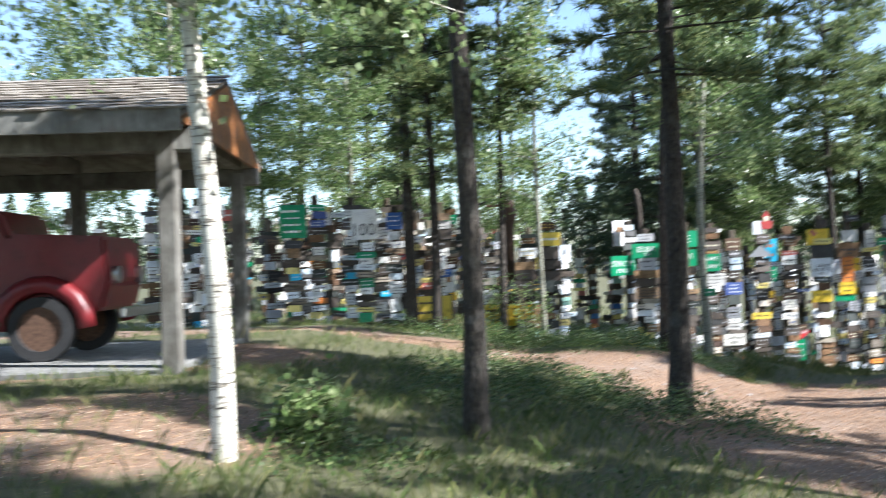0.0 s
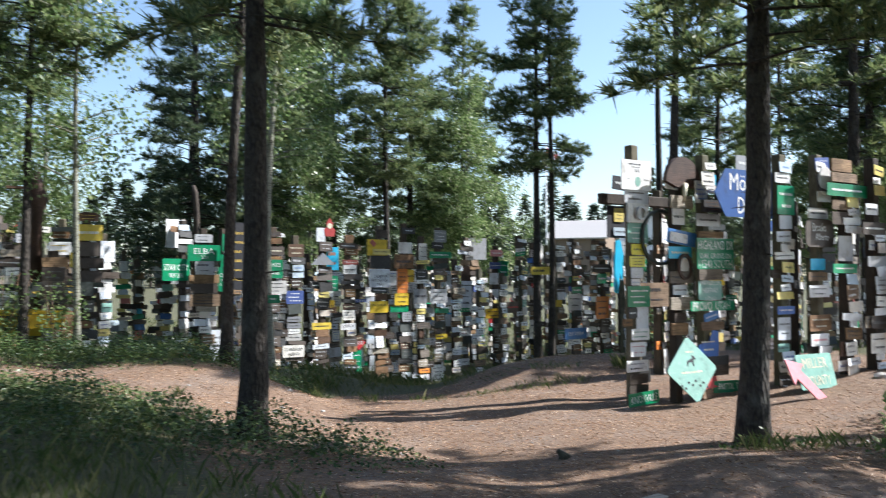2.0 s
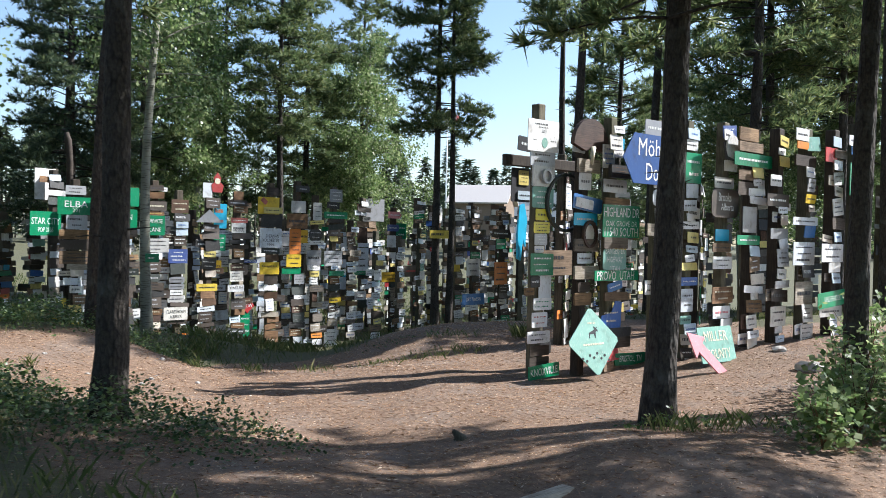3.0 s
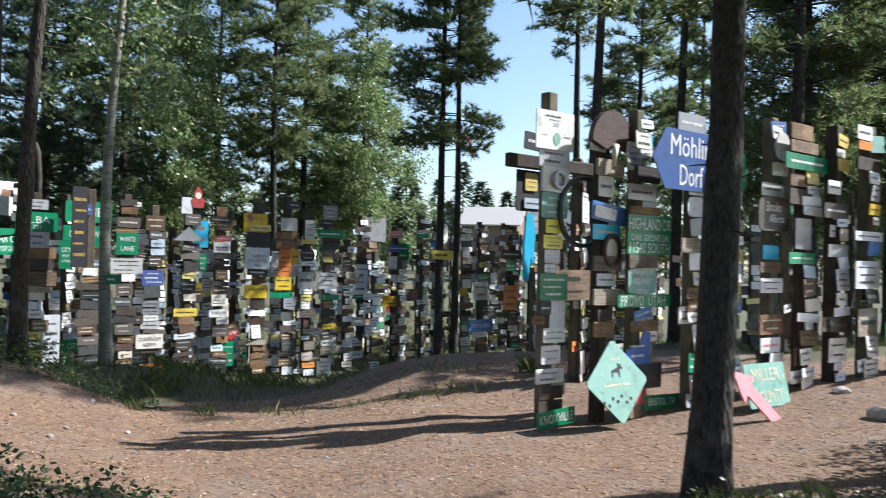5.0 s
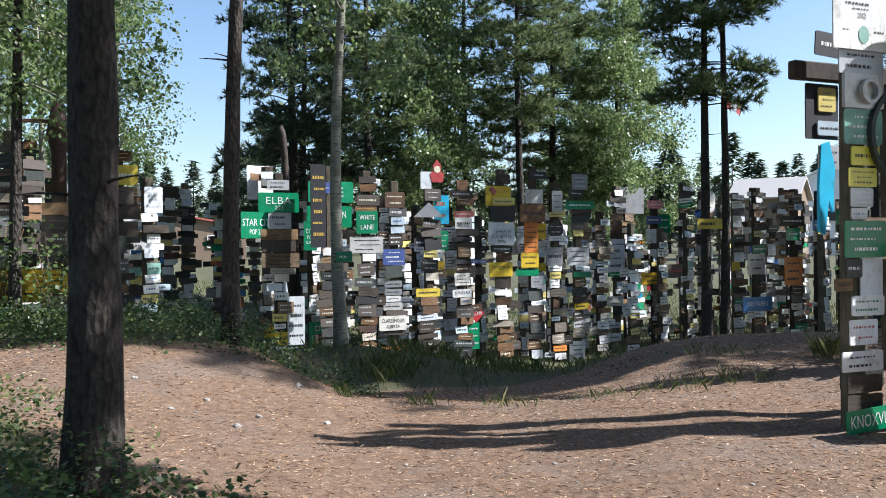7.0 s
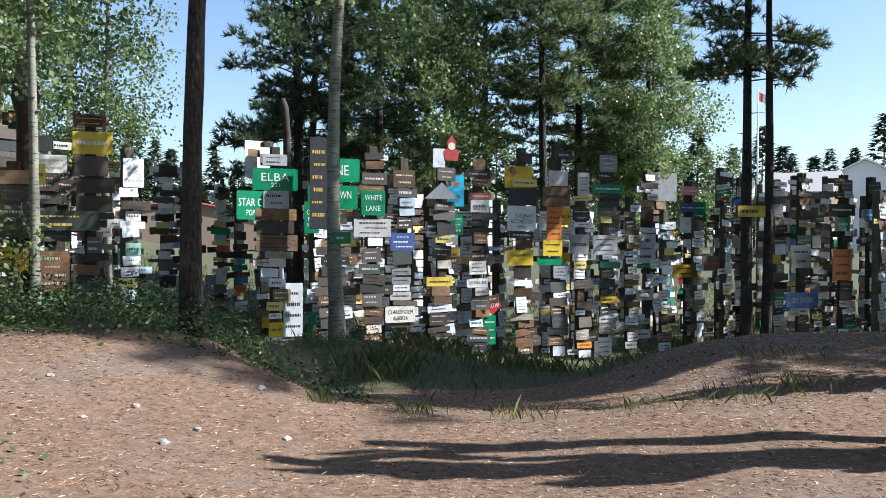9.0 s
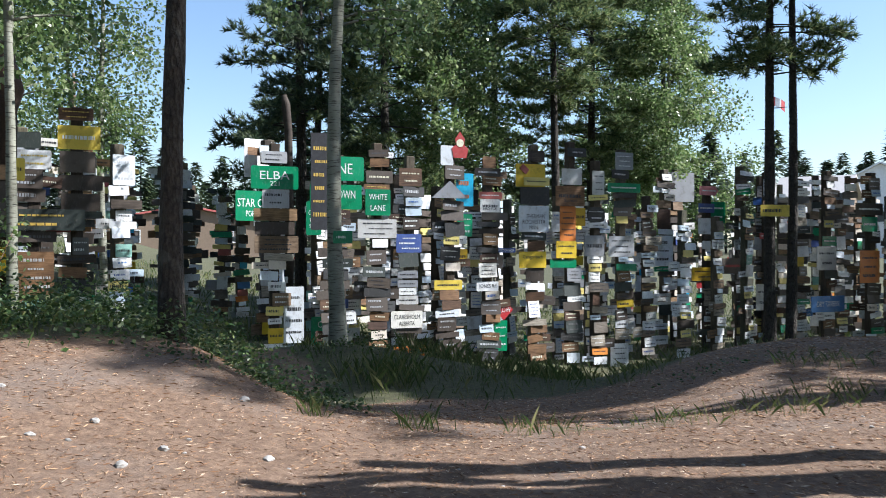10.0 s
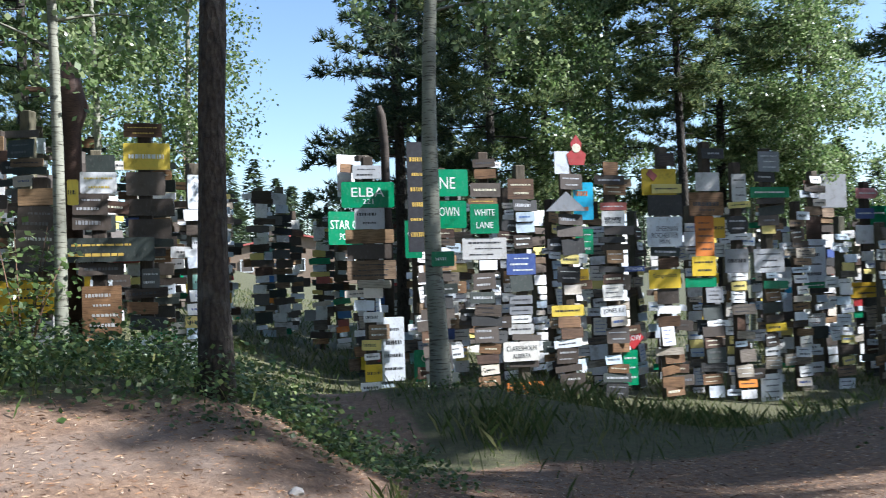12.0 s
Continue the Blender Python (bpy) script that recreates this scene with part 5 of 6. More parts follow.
fill(p, rng, h - 0.12, 0.05, taken=TAKEN, pick=SHADED_MIX)

# posts behind the front row, and the fields to both sides
def row(x0, y0, x1, y1, n, lo, hi, face, letters=True, wob=0.25, dense=1.0, pick=None):
    for k in range(n):
        t = (k + 0.5) / n
        x, y = x0 + (x1 - x0) * t + rng.uniform(-wob, wob) * 0.6, y0 + (y1 - y0) * t + rng.uniform(-wob, wob)
        p, b, h = signpost(x, y, gz(x, y) + rng.uniform(lo, hi), face + rng.choice((-3, 2, 20, 34)) + rng.uniform(-4, 4), rng.choice((0.13, 0.15, 0.16)), rng.choice((M_POST, M_POST, M_TREATED)))
        fill(p, rng, h - rng.uniform(0.05, 0.35), 0.1, letters=letters, dense=dense, pick=pick)


row(5.9, 24.6, 13.6, 25.3, 9, 3.3, 3.8, 8, pick=SUNLIT_MIX)
row(6.0, 26.6, 14.0, 27.3, 9, 3.4, 4.0, 6, False, pick=SUNLIT_MIX)
row(13.2, 24.7, 16.6, 24.9, 4, 3.1, 3.6, 8, pick=SUNLIT_MIX)
row(12.0, 28.6, 22.0, 27.2, 11, 3.3, 3.9, 4, False)
row(17.0, 21.6, 23.0, 19.6, 7, 3.2, 3.8, -8)
row(24.0, 30.5, 34.0, 28.0, 8, 4.0, 4.6, -14, False)
row(17.2, 26.0, 25.0, 24.2, 9, 3.4, 4.2, -12)
row(21.6, 22.5, 27.0, 21.0, 6, 3.6, 4.2, -14)
row(15.0, 29.5, 27.0, 27.5, 11, 3.9, 4.5, -12, False)
row(10.2, 12.9, 15.0, 11.9, 5, 2.6, 3.2, -4, True, 0.3)
row(-7.8, 20.6, 0.2, 20.9, 11, 2.6, 3.2, 0)
row(-7.6, 23.2, 1.2, 23.4, 11, 2.8, 3.4, -10, False, pick=SHADED_MIX)
row(0.3, 22.4, 2.7, 23.2, 3, 2.9, 3.4, -10, pick=SHADED_MIX)
row(-8.0, 27.0, 3.0, 28.0, 10, 3.0, 3.6, 0, False)
row(5.0, 31.0, 26.0, 32.0, 10, 3.3, 3.9, -8, False, 0.5)
row(-6.0, 33.0, 4.0, 33.5, 8, 3.0, 3.6, 0, False, 0.5)
row(-0.5, 29.6, 5.6, 30.2, 9, 3.0, 3.6, 4, False)
row(0.5, 35.5, 7.5, 36.0, 7, 3.2, 3.8, -2, False, 0.4)
row(16.2, 15.2, 23.5, 11.6, 8, 2.8, 3.4, -12, False, 0.4, 1.0, SHADED_MIX)
row(20.5, 18.2, 31.0, 13.5, 9, 3.0, 3.6, -12, False, 0.4, 1.0, SHADED_MIX)
row(-16.0, 21.5, -8.2, 21.0, 8, 2.8, 3.3, 4, False)

# large plates to the left of the trail
p, b, h = signpost(-3.62, 19.9, 3.65, 2)
put_sign(p, 0.0, h - 0.45, 0.62, 0.78, M_GREEN, rows=4, ink=M_CHALK, seed=2, out=0.13)
fill(p, rng, h - 0.9, 0.1)
p, b, h = signpost(-1.95, 20.0, 3.5, 0)
put_sign(p, 0.0, h - 0.42, 0.62, 0.72, M_WHITE, text=(("100", 0.0, -0.12, 0.5, 0.3),), ink=M_INK, out=0.13)
fill(p, rng, h - 0.85, 0.1)
p, b, h = signpost(-1.25, 20.2, 3.5, 0)
put_sign(p, 0.0, h - 0.35, 0.36, 0.4, M_BLUE, rows=3, ink=M_CHALK, out=0.13)
fill(p, rng, h - 0.6, 0.1)
p, b, h = signpost(-0.45, 20.0, 2.4, 0)
put_sign(p, 0.0, 0.5, 1.0, 0.55, M_YELLOW, rows=2, ink=M_INK, seed=3, out=0.14)
fill(p, rng, h - 0.1, 0.85)
p, b, h = signpost(1.0, 19.4, 2.3, 0)
put_sign(p, 0.0, 0.55, 1.05, 0.5, M_YELLOW, rows=2, ink=M_INK, seed=2, out=0.14)
fill(p, rng, h - 0.1, 0.9)
p, b, h = signpost(-5.6, 19.9, 3.7, 2)
put_sign(p, 0.0, h - 0.2, 0.75, 0.3, M_WHITE, rows=1, ink=M_BLUE, out=0.13)
put_sign(p, 0.6, h - 0.3, 0.55, 0.26, M_RED, rows=1, ink=M_CHALK, out=0.13)
fill(p, rng, h - 0.5, 0.1)


# ---- things on and beside the signposts ----
def disc_me(name, r, t, m, n=28, squash=1.0):
    return outline_plate(name, [(r * math.cos(2 * math.pi * k / n), squash * r * math.sin(2 * math.pi * k / n)) for k in range(n)], t, m)


def ring_me(name, r, w, t, m, n=32, squash=1.0):
    bm = bmesh.new()
    loops = []
    for rr, y in ((r, -t), (r - w, -t), (r - w, 0), (r, 0)):
        loops.append([bm.verts.new((rr * math.cos(2 * math.pi * k / n), y, squash * rr * math.sin(2 * math.pi * k / n))) for k in range(n)])
    for a, c in zip(loops, loops[1:] + loops[:1]):
        for k in range(n):
            bm.faces.new((a[k], a[(k + 1) % n], c[(k + 1) % n], c[k]))
    bmesh.ops.recalc_face_normals(bm, faces=bm.faces)
    return to_mesh(bm, name, m)


# the post with the diamond: log slab, hoop, wreath and the diamond itself
dp = DIAMOND_POST
slab_pts = [(0.36 * math.cos(a), 0.08 + 0.36 * math.sin(a)) for a in [math.pi * k / 16 for k in range(17)]] + [(-0.3, 0.06), (-0.12, 0.0), (0.1, 0.04), (0.28, 0.0)]
place("slab", outline_plate("slab", slab_pts, 0.07, M_BROWNSIGN), dp, Matrix.Translation((0.0, -0.1, 3.05)), "half-round slab of weathered bark-edged wood")
hv, hf = [], []
tube(hv, hf, [Vector((0.0, -0.2, 3.1)), Vector((-0.06, -0.23, 2.98)), Vector((-0.04, -0.22, 2.86))], [0.035, 0.03, 0.008], 8)
place("horn", raw_mesh("horn", hv, hf, M_CREAM, True), dp, None, "pale antler piece")
place("hoop", ring_me("hoop", 0.4, 0.04, 0.05, M_DARK), dp, Matrix.Translation((-0.2, 0.12, 2.35)), "rusty iron wheel hoop")
place("wreath", ring_me("wreath", 0.15, 0.035, 0.04, M_BROWNSIGN, 24, 1.25), dp, Matrix.Translation((0.03, -0.13, 1.93)), "oval twig wreath")
place("mirror_disc", disc_me("wreath_disc", 0.115, 0.012, M_WHITE, 24, 1.25), dp, Matrix.Translation((0.03, -0.12, 1.93)))
dia = place("diamond_sign", outline_plate("diamond", [(0.03, -0.5), (0.5, -0.03), (0.5, 0.03), (0.03, 0.5), (-0.03, 0.5), (-0.5, 0.03), (-0.5, -0.03), (-0.03, -0.5)], 0.012, M_TEAL), dp, Matrix.Translation((-0.1, -0.36, 0.5)) @ Matrix.Rotation(radians(-12), 4, "X") @ Matrix.Diagonal((1.0, 1.0, 0.88, 1.0)), "faded green diamond road sign with a moose and paw prints")
for tz, tw in ((0.28, 0.26), (-0.04, 0.7)):
    place("lettering", bars(tw, 0.16, 1, M_CREAM, 3, 0.012), dia, Matrix.Translation((0, 0, tz)))
moose = [(-0.11, 0.05), (-0.12, -0.06), (-0.1, -0.06), (-0.085, 0.02), (0.03, 0.02), (0.045, -0.06), (0.065, -0.06), (0.07, 0.05), (0.1, 0.08), (0.13, 0.06), (0.14, 0.09), (0.1, 0.12), (0.13, 0.16), (0.08, 0.14), (0.03, 0.17), (0.05, 0.11), (0.0, 0.09)]
place("moose_shape", outline_plate("moose", [(px * 0.75, pz * 0.75) for px, pz in moose], 0.003, M_INK), dia, Matrix.Translation((0, -0.013, 0.1)))
for k in range(8):
    place("paw_print", disc_me("paw", 0.022, 0.003, M_INK, 8), dia, Matrix.Translation((-0.27 + 0.075 * k, -0.013, -0.17 - 0.06 * (k % 2) - 0.02 * abs(k - 3.5))))

# round plates and lamp on the posts of the near row
place("plate_disc", disc_me("plate_disc", 0.17, 0.03, M_WHITE, 24, 1.25), BROOKS_POST, Matrix.Translation((0.03, -0.13, 2.98)), "cream enamel plate")
place("bracket", ring_me("bracket", 0.1, 0.03, 0.03, M_GREY, 24), KNOX_POST, Matrix.Translation((0.03, -0.145, 2.69)), "small round medallion")

# two signs leaning at the foot of the near row
ls = thing("leaning_sign", pose(10.82, 9.72, gz(10.82, 9.72) + 0.02, -14, 0, 2), "faded green county sign leaning against the signposts", "sign")
sg = place("panel", board(0.8, 0.5, M_TEAL, 0.012, 0.03), ls, Matrix.Translation((0, 0, 0.26)))
place("lettering", words("MILLER", 0.54, 0.14, M_CREAM), sg, Matrix.Translation((0, -0.016, 0.12)))
place("lettering", words("COUNTY", 0.56, 0.14, M_CREAM), sg, Matrix.Translation((0, -0.016, -0.13)))
la = thing("arrow_sign", pose(10.2, 9.5, gz(10.2, 9.5) + 0.26, -20, 0, 2), "pink and white wooden arrow leaning point upward on the ground", "sign")
arrow = [(-0.42, -0.08), (0.12, -0.08), (0.12, -0.2), (0.42, 0.0), (0.12, 0.2), (0.12, 0.08), (-0.42, 0.08)]
place("board", outline_plate("arrow", arrow, 0.02, M_PINK), la, Matrix.Rotation(radians(137 + 90), 4, "Y") @ Matrix.Rotation(radians(0), 4, "Y"))
# painted cutout figure, kept as a plain shape
cut = [(-0.13, -0.2), (0.13, -0.2), (0.17, -0.02), (0.08, 0.05), (0.1, 0.16), (0.0, 0.3), (-0.1, 0.16), (-0.08, 0.05), (-0.17, -0.02)]
place("cutout", outline_plate("cutout", cut, 0.02, M_RED), PLATE_POST, Matrix.Translation((0.17, -0.1, 3.98)), "red and cream painted cutout board")
place("cutout_face", disc_me("cutout_face", 0.075, 0.004, M_CREAM, 16), PLATE_POST, Matrix.Translation((0.17, -0.121, 4.06)))

# yellow board nailed on a pine, small tag on the aspen
ys = thing("tree_sign", pose(15.45, 23.0, 1.72, 0, 0, -10), "yellow sign nailed across a pine trunk", "sign")
sg = place("panel", board(0.62, 0.24, M_YELLOW), ys, Matrix.Translation((0.1, -0.05, 0.12)))
place("lettering", bars(0.62, 0.24, 1, M_INK, 2), sg)
tg = thing("tree_tag", pose(5.99, 19.32, 1.22, 0, 0, -8), "small green tag nailed on the aspen trunk", "sign")
sg = place("panel", board(0.26, 0.17, M_GREEN), tg, Matrix.Translation((0, -0.07, 0)))
place("lettering", bars(0.2, 0.12, 1, M_CHALK, 2), sg)

# bleached pole standing above the rows
pl = thing("bleached_pole", pose(5.9, 25.6, gz(5.9, 25.6)), "tall bleached snag pole with a knob at its head", "pole")
v, f = [], []
tube(v, f, [Vector((0, 0, -0.2)), Vector((0.02, 0, 2.0)), Vector((0.0, 0, 4.2)), Vector((-0.05, 0, 4.75)), Vector((-0.09, 0, 4.95))], [0.1, 0.09, 0.08, 0.09, 0.05], 10, 0.06, random.Random(3))
place("pole", raw_mesh("pole", v, f, M_WOODSIGN, True), pl)
# carved log standing on the left rows
cv = thing("carved_post", pose(1.55, 20.9, gz(1.55, 20.9)), "dark carved log with a cross arm above the signs", "post")
v, f = [], []
tube(v, f, [Vector((0, 0, -0.2)), Vector((0, 0, 2.9)), Vector((0.02, 0, 3.2)), Vector((0, 0, 3.5)), Vector((0, 0, 3.75))], [0.12, 0.12, 0.2, 0.13, 0.09], 10, 0.08, random.Random(4))
place("log", raw_mesh("log", v, f, M_BROWNSIGN, True), cv)
place("arm", box_me("arm", 0.62, 0.06, 0.06, M_BROWNSIGN, 0.01), cv, Matrix.Translation((-0.25, 0, 3.42)))


# ---- shelter with the old truck ----
def shelter():
    cx, cy = -7.33, 11.5
    base = gz(cx, cy)
    s = thing("open_shelter", pose(cx, cy, base, 0, 0, 2), "open timber shelter with a wood-shake roof over an old truck", "shelter")
    lx, ly = 3.95, 2.1
    place("floor_slab", box_me("floor_slab", 2 * lx, 2 * ly + 0.2, 0.3, M_SLAB, 0.02, (0, 0, -0.08)), s, None, "grey concrete slab")
    for px in (-3.9, -1.3, 1.3, 3.9):
        for py in (-ly, ly):
            place("shelter_post", box_me("shelter_post", 0.22, 0.22, 3.0, M_LOG, 0.02, (px, py, 1.3)), s)
    for py in (-ly, ly):
        place("beam", box_me("beam", 2 * lx + 0.6, 0.2, 0.28, M_LOG, 0.02, (0, py, 2.72)), s)
    for px in (-3.9, -1.3, 1.3, 3.9):
        place("tie_beam", box_me("tie_beam", 0.16, 2 * ly, 0.22, M_LOG, 0.02, (px, 0, 2.95)), s)
    rise, run = 0.95, ly + 0.55
    ang = math.atan2(rise, run)
    ln = math.hypot(rise, run)
    for sg in (-1, 1):
        place("roof_deck", box_me("roof_deck", 2 * lx + 0.5, ln, 0.06, M_LOG, 0, (0, -sg * ln / 2, 0)), s, Matrix.Translation((0, 0, 2.92 + rise)) @ Matrix.Rotation(sg * ang, 4, "X"))
    place("fascia", box_me("fascia", 2 * lx + 0.52, 0.05, 0.26, M_LOG, 0.005, (0, -run - 0.03, 2.86)), s)
    for px in (-lx - 0.2, lx + 0.2):
        gab = [(-run, 0.0), (run, 0.0), (0.0, rise)]
        place("gable", outline_plate("gable", gab, 0.05, M_ORANGELOG), s, Matrix.Translation((px, 0, 2.86)) @ Matrix.Rotation(radians(90), 4, "Z"), "varnished orange gable boards")
    # shakes on the slope towards the trail, course by course
    rr = random.Random(9)
    shapes = [box_me("shake", w, 0.34, 0.022, M_SHAKE, 0, (0, 0, 0)) for w in (0.16, 0.21, 0.27)]
    slope = Matrix.Translation((0, 0, 2.97 + rise)) @ Matrix.Rotation(ang, 4, "X")
    for c in range(11):
        x = -lx - 0.25
        while x < lx + 0.2:
            k = rr.randrange(3)
            w = (0.16, 0.21, 0.27)[k]
            place("shake", shapes[k], s, slope @ Matrix.Translation((x + w / 2, -ln + 0.1 + c * 0.25 + rr.uniform(-0.02, 0.02), 0.03 + rr.uniform(0, 0.012))) @ Matrix.Rotation(radians(-3.5), 4, "X"))
            x += w + rr.uniform(0.004, 0.012)


shelter()


def truck():
    x, y = -6.9, 11.5
    t = thing("old_truck", pose(x, y, gz(x, y) + 0.07, 0, 0, 2), "antique dark red truck with rounded fenders under the shelter", "truck")
    bm = bmesh.new()
    side = [(-2.3, 0.62), (2.2, 0.62), (2.3, 1.0), (2.25, 1.62), (1.0, 1.68), (0.9, 2.0), (-0.75, 2.02), (-0.95, 1.3), (-2.3, 1.25)]
    a = [bm.verts.new((px, -0.72, pz)) for px, pz in side]
    c = [bm.verts.new((px, 0.72, pz)) for px, pz in side]
    bm.faces.new(a)
    bm.faces.new(c[::-1])
    for i in range(len(side)):
        j = (i + 1) % len(side)
        bm.faces.new((a[i], c[i], c[j], a[j]))
    bmesh.ops.recalc_face_normals(bm, faces=bm.faces)
    bmesh.ops.bevel(bm, geom=list(bm.edges), offset=0.06, segments=2, affect="EDGES")
    place("body", to_mesh(bm, "body", M_TRUCK), t)
    for px in (-1.45, 1.45):
        for sg in (-1, 1):
            v, f = [], []
            pts = [Vector((px + 0.58 * math.cos(q), sg * 0.82, 0.42 + 0.58 * math.sin(q))) for q in [math.pi * k / 9 for k in range(10)]]
            tube(v, f, pts, [0.12] * 10, 8)
            place("fender", raw_mesh("fender", v, f, M_TRUCK, True), t)
            w = place("wheel", ring_me("tyre", 0.42, 0.13, 0.18, M_TYRE), t, Matrix.Translation((px, sg * 0.82 + 0.09, 0.42)))
            place("rim", disc_me("rim", 0.29, 0.1, M_RUST), w, Matrix.Translation((0, -0.04, 0)))
    for sg in (-1, 1):
        place("running_board", box_me("running_board", 1.9, 0.26, 0.05, M_RUST, 0.01, (0, sg * 0.84, 0.5)), t)
        place("headlight", disc_me("headlight", 0.12, 0.16, M_CHROME, 18), t, Matrix.Translation((2.2, sg * 0.5, 1.1)) @ Matrix.Rotation(radians(90), 4, "Z"))
        place("side_window", box_me("side_window", 0.85, 0.02, 0.42, M_DARK, 0, (-0.15, sg * 0.73, 1.62)), t)
    place("bumper", box_me("bumper", 0.08, 1.7, 0.14, M_CHROME, 0.02, (2.5, 0, 0.6)), t)


truck()


# ---- buildings and flag beyond the rows ----
def house(x, y, w, d, h, rise, turn, wall, roof, label):
    b = thing("house", pose(x, y, gz(x, y), 0, 0, turn), label, "house")
    pts = [(-w / 2, -0.3), (w / 2, -0.3), (w / 2, h), (0, h + rise), (-w / 2, h)]
    bm = bmesh.new()
    a = [bm.verts.new((px, -d / 2, pz)) for px, pz in pts]
    c = [bm.verts.new((px, d / 2, pz)) for px, pz in pts]
    bm.faces.new(a)
    bm.faces.new(c[::-1])
    for i in range(5):
        j = (i + 1) % 5
        bm.faces.new((a[i], c[i], c[j], a[j]))
    bmesh.ops.recalc_face_normals(bm, faces=bm.faces)
    place("wall", to_mesh(bm, "wall", wall), b)
    ang = math.atan2(rise, w / 2)
    ln = math.hypot(rise, w / 2) + 0.5
    for sg in (-1, 1):
        place("roof", box_me("roof", ln, d + 0.8, 0.16, roof, 0, (sg * ln / 2, 0, 0)), b, Matrix.Translation((0, 0, h + rise + 0.12)) @ Matrix.Rotation(sg * ang, 4, "Y"))
    for k in range(3):
        wd = place("window", box_me("window", 1.1, 0.06, 1.0, M_DARK, 0, (0, 0, 0)), b, Matrix.Translation((-w * 0.3 + k * w * 0.3, -d / 2 - 0.04, h * 0.55)))
        place("frame", ring_me("frame", 0.8, 0.1, 0.05, M_CHALK, 4), wd, Matrix.Translation((0, -0.04, 0)) @ Matrix.Rotation(radians(45), 4, "Y"))


house(57.0, 72.4, 6.4, 5.5, 5.6, 1.7, 40, M_PLASTER, M_ROOFW, "low brown house with a pale gabled roof beyond the rows")
house(70.7, 80.3, 7.2, 9, 7.2, 1.9, -40, M_SIDING, M_SIDING, "white gabled building beyond the rows")
house(3.0, 92, 15, 8, 2.8, 1.3, 5, M_PLASTER, M_RED, "low red-roofed building far beyond the rows")
fp = thing("flagpole", pose(62.2, 86, gz(62.2, 86)), "white flagpole flying a red and white flag", "flagpole")
v, f = [], []
tube(v, f, [Vector((0, 0, -0.2)), Vector((0, 0, 17.4))], [0.13, 0.06], 8)
place("pole", raw_mesh("pole", v, f, M_CHALK, True), fp)
for k, m in enumerate((M_RED, M_WHITE, M_RED)):
    q = []
    fc = []
    for i in range(7):
        u = k * 0.62 + 0.62 * i / 6 if k != 1 else 0.62 + 0.62 * i / 6
        q.extend(((u, 0.1 * math.sin(4 * u), 17.0 - 0.35 * u), (u, 0.1 * math.sin(4 * u) + 0.03, 16.1 - 0.45 * u)))
    for i in range(6):
        fc.append((2 * i, 2 * i + 1, 2 * i + 3, 2 * i + 2))
    place("flag_stripe", raw_mesh("flag_stripe", q, fc, m), fp)
for x, y, h in ((-3.0, 64, 10),):
    up = thing("utility_pole", pose(x, y, gz(x, y)), "grey wooden utility pole beyond the rows", "utility pole", "utility poles")
    v, f = [], []
    tube(v, f, [Vector((0, 0, -0.2)), Vector((0, 0, h))], [0.15, 0.1], 8)
    place("pole", raw_mesh("pole", v, f, M_WOODSIGN, True), up)
    place("crossarm", box_me("crossarm", 1.8, 0.1, 0.12, M_WOODSIGN, 0, (0, 0, h - 0.5)), up)


# ---- ground cover ----
def blades(n, seed, region, hmin, hmax, wd, keep):
    rr = np.random.RandomState(seed)
    x = rr.uniform(region[0], region[1], n)
    y = rr.uniform(region[2], region[3], n)
    ok = rr.uniform(0, 1, n) < keep(x, y)
    x, y = x[ok], y[ok]
    z = ground_z(x, y) - 0.01
    a = rr.uniform(0, 6.283, len(x))
    h = rr.uniform(hmin, hmax, len(x)) * rr.uniform(0.5, 1.0, len(x))
    lx, ly = rr.normal(0, 0.35, len(x)) * h, rr.normal(0, 0.35, len(x)) * h
    dx, dy = np.cos(a) * wd, np.sin(a) * wd
    p0 = np.stack([x - dx, y - dy, z], 1)
    p1 = np.stack([x + dx, y + dy, z], 1)
    p2 = np.stack([x + lx * 0.4 + dx * 0.6, y + ly * 0.4 + dy * 0.6, z + h * 0.6], 1)
    p3 = np.stack([x + lx, y + ly, z + h], 1)
    verts = np.stack([p0, p1, p2, p3], 1).reshape(-1, 3)
    i = np.arange(len(x)) * 4
    faces = np.stack([i, i + 1, i + 2, i + 3], 1)
    return verts.tolist(), faces.tolist()


def clumpy(x, y, s=1.0):
    return 0.5 + 0.5 * np.sin(2.3 * x * s + 1.1 * y * s) * np.sin(1.9 * y * s - 0.7 * x * s + 1.0)


def stuff(name, data, m, label, category):
    tagged(new(name, raw_mesh(name, *data, m)), label, category, kind="stuff")


stuff("grass", blades(95000, 1, (-8, 20, 10, 27), 0.04, 0.22, 0.005, lambda x, y: cover(x, y) * (0.08 + 0.92 * clumpy(x, y) ** 1.5) * (y > 11)), M_GRASS, "short uneven green grass on the banks and between the posts", "grass")
stuff("grass_tufts", blades(26000, 2, (-4, 14, 3, 20), 0.1, 0.34, 0.004, lambda x, y: (clumpy(x, y, 1.7) > 0.9) * cover(x, y)), M_GRASS, "taller grass tufts scattered along the trail edges", "grass")
stuff("bank_grass", blades(42000, 7, (-7, 6, 3.5, 11.5), 0.05, 0.22, 0.004, lambda x, y: cover(x, y) * (0.25 + 0.75 * clumpy(x, y, 1.3))), M_GRASS, "thin grass among the undergrowth on the banks", "grass")
stuff("far_grass", blades(30000, 3, (-12, 30, 25, 45), 0.08, 0.3, 0.012, lambda x, y: cover(x, y)), M_GRASS, "grass between the farther posts", "grass")


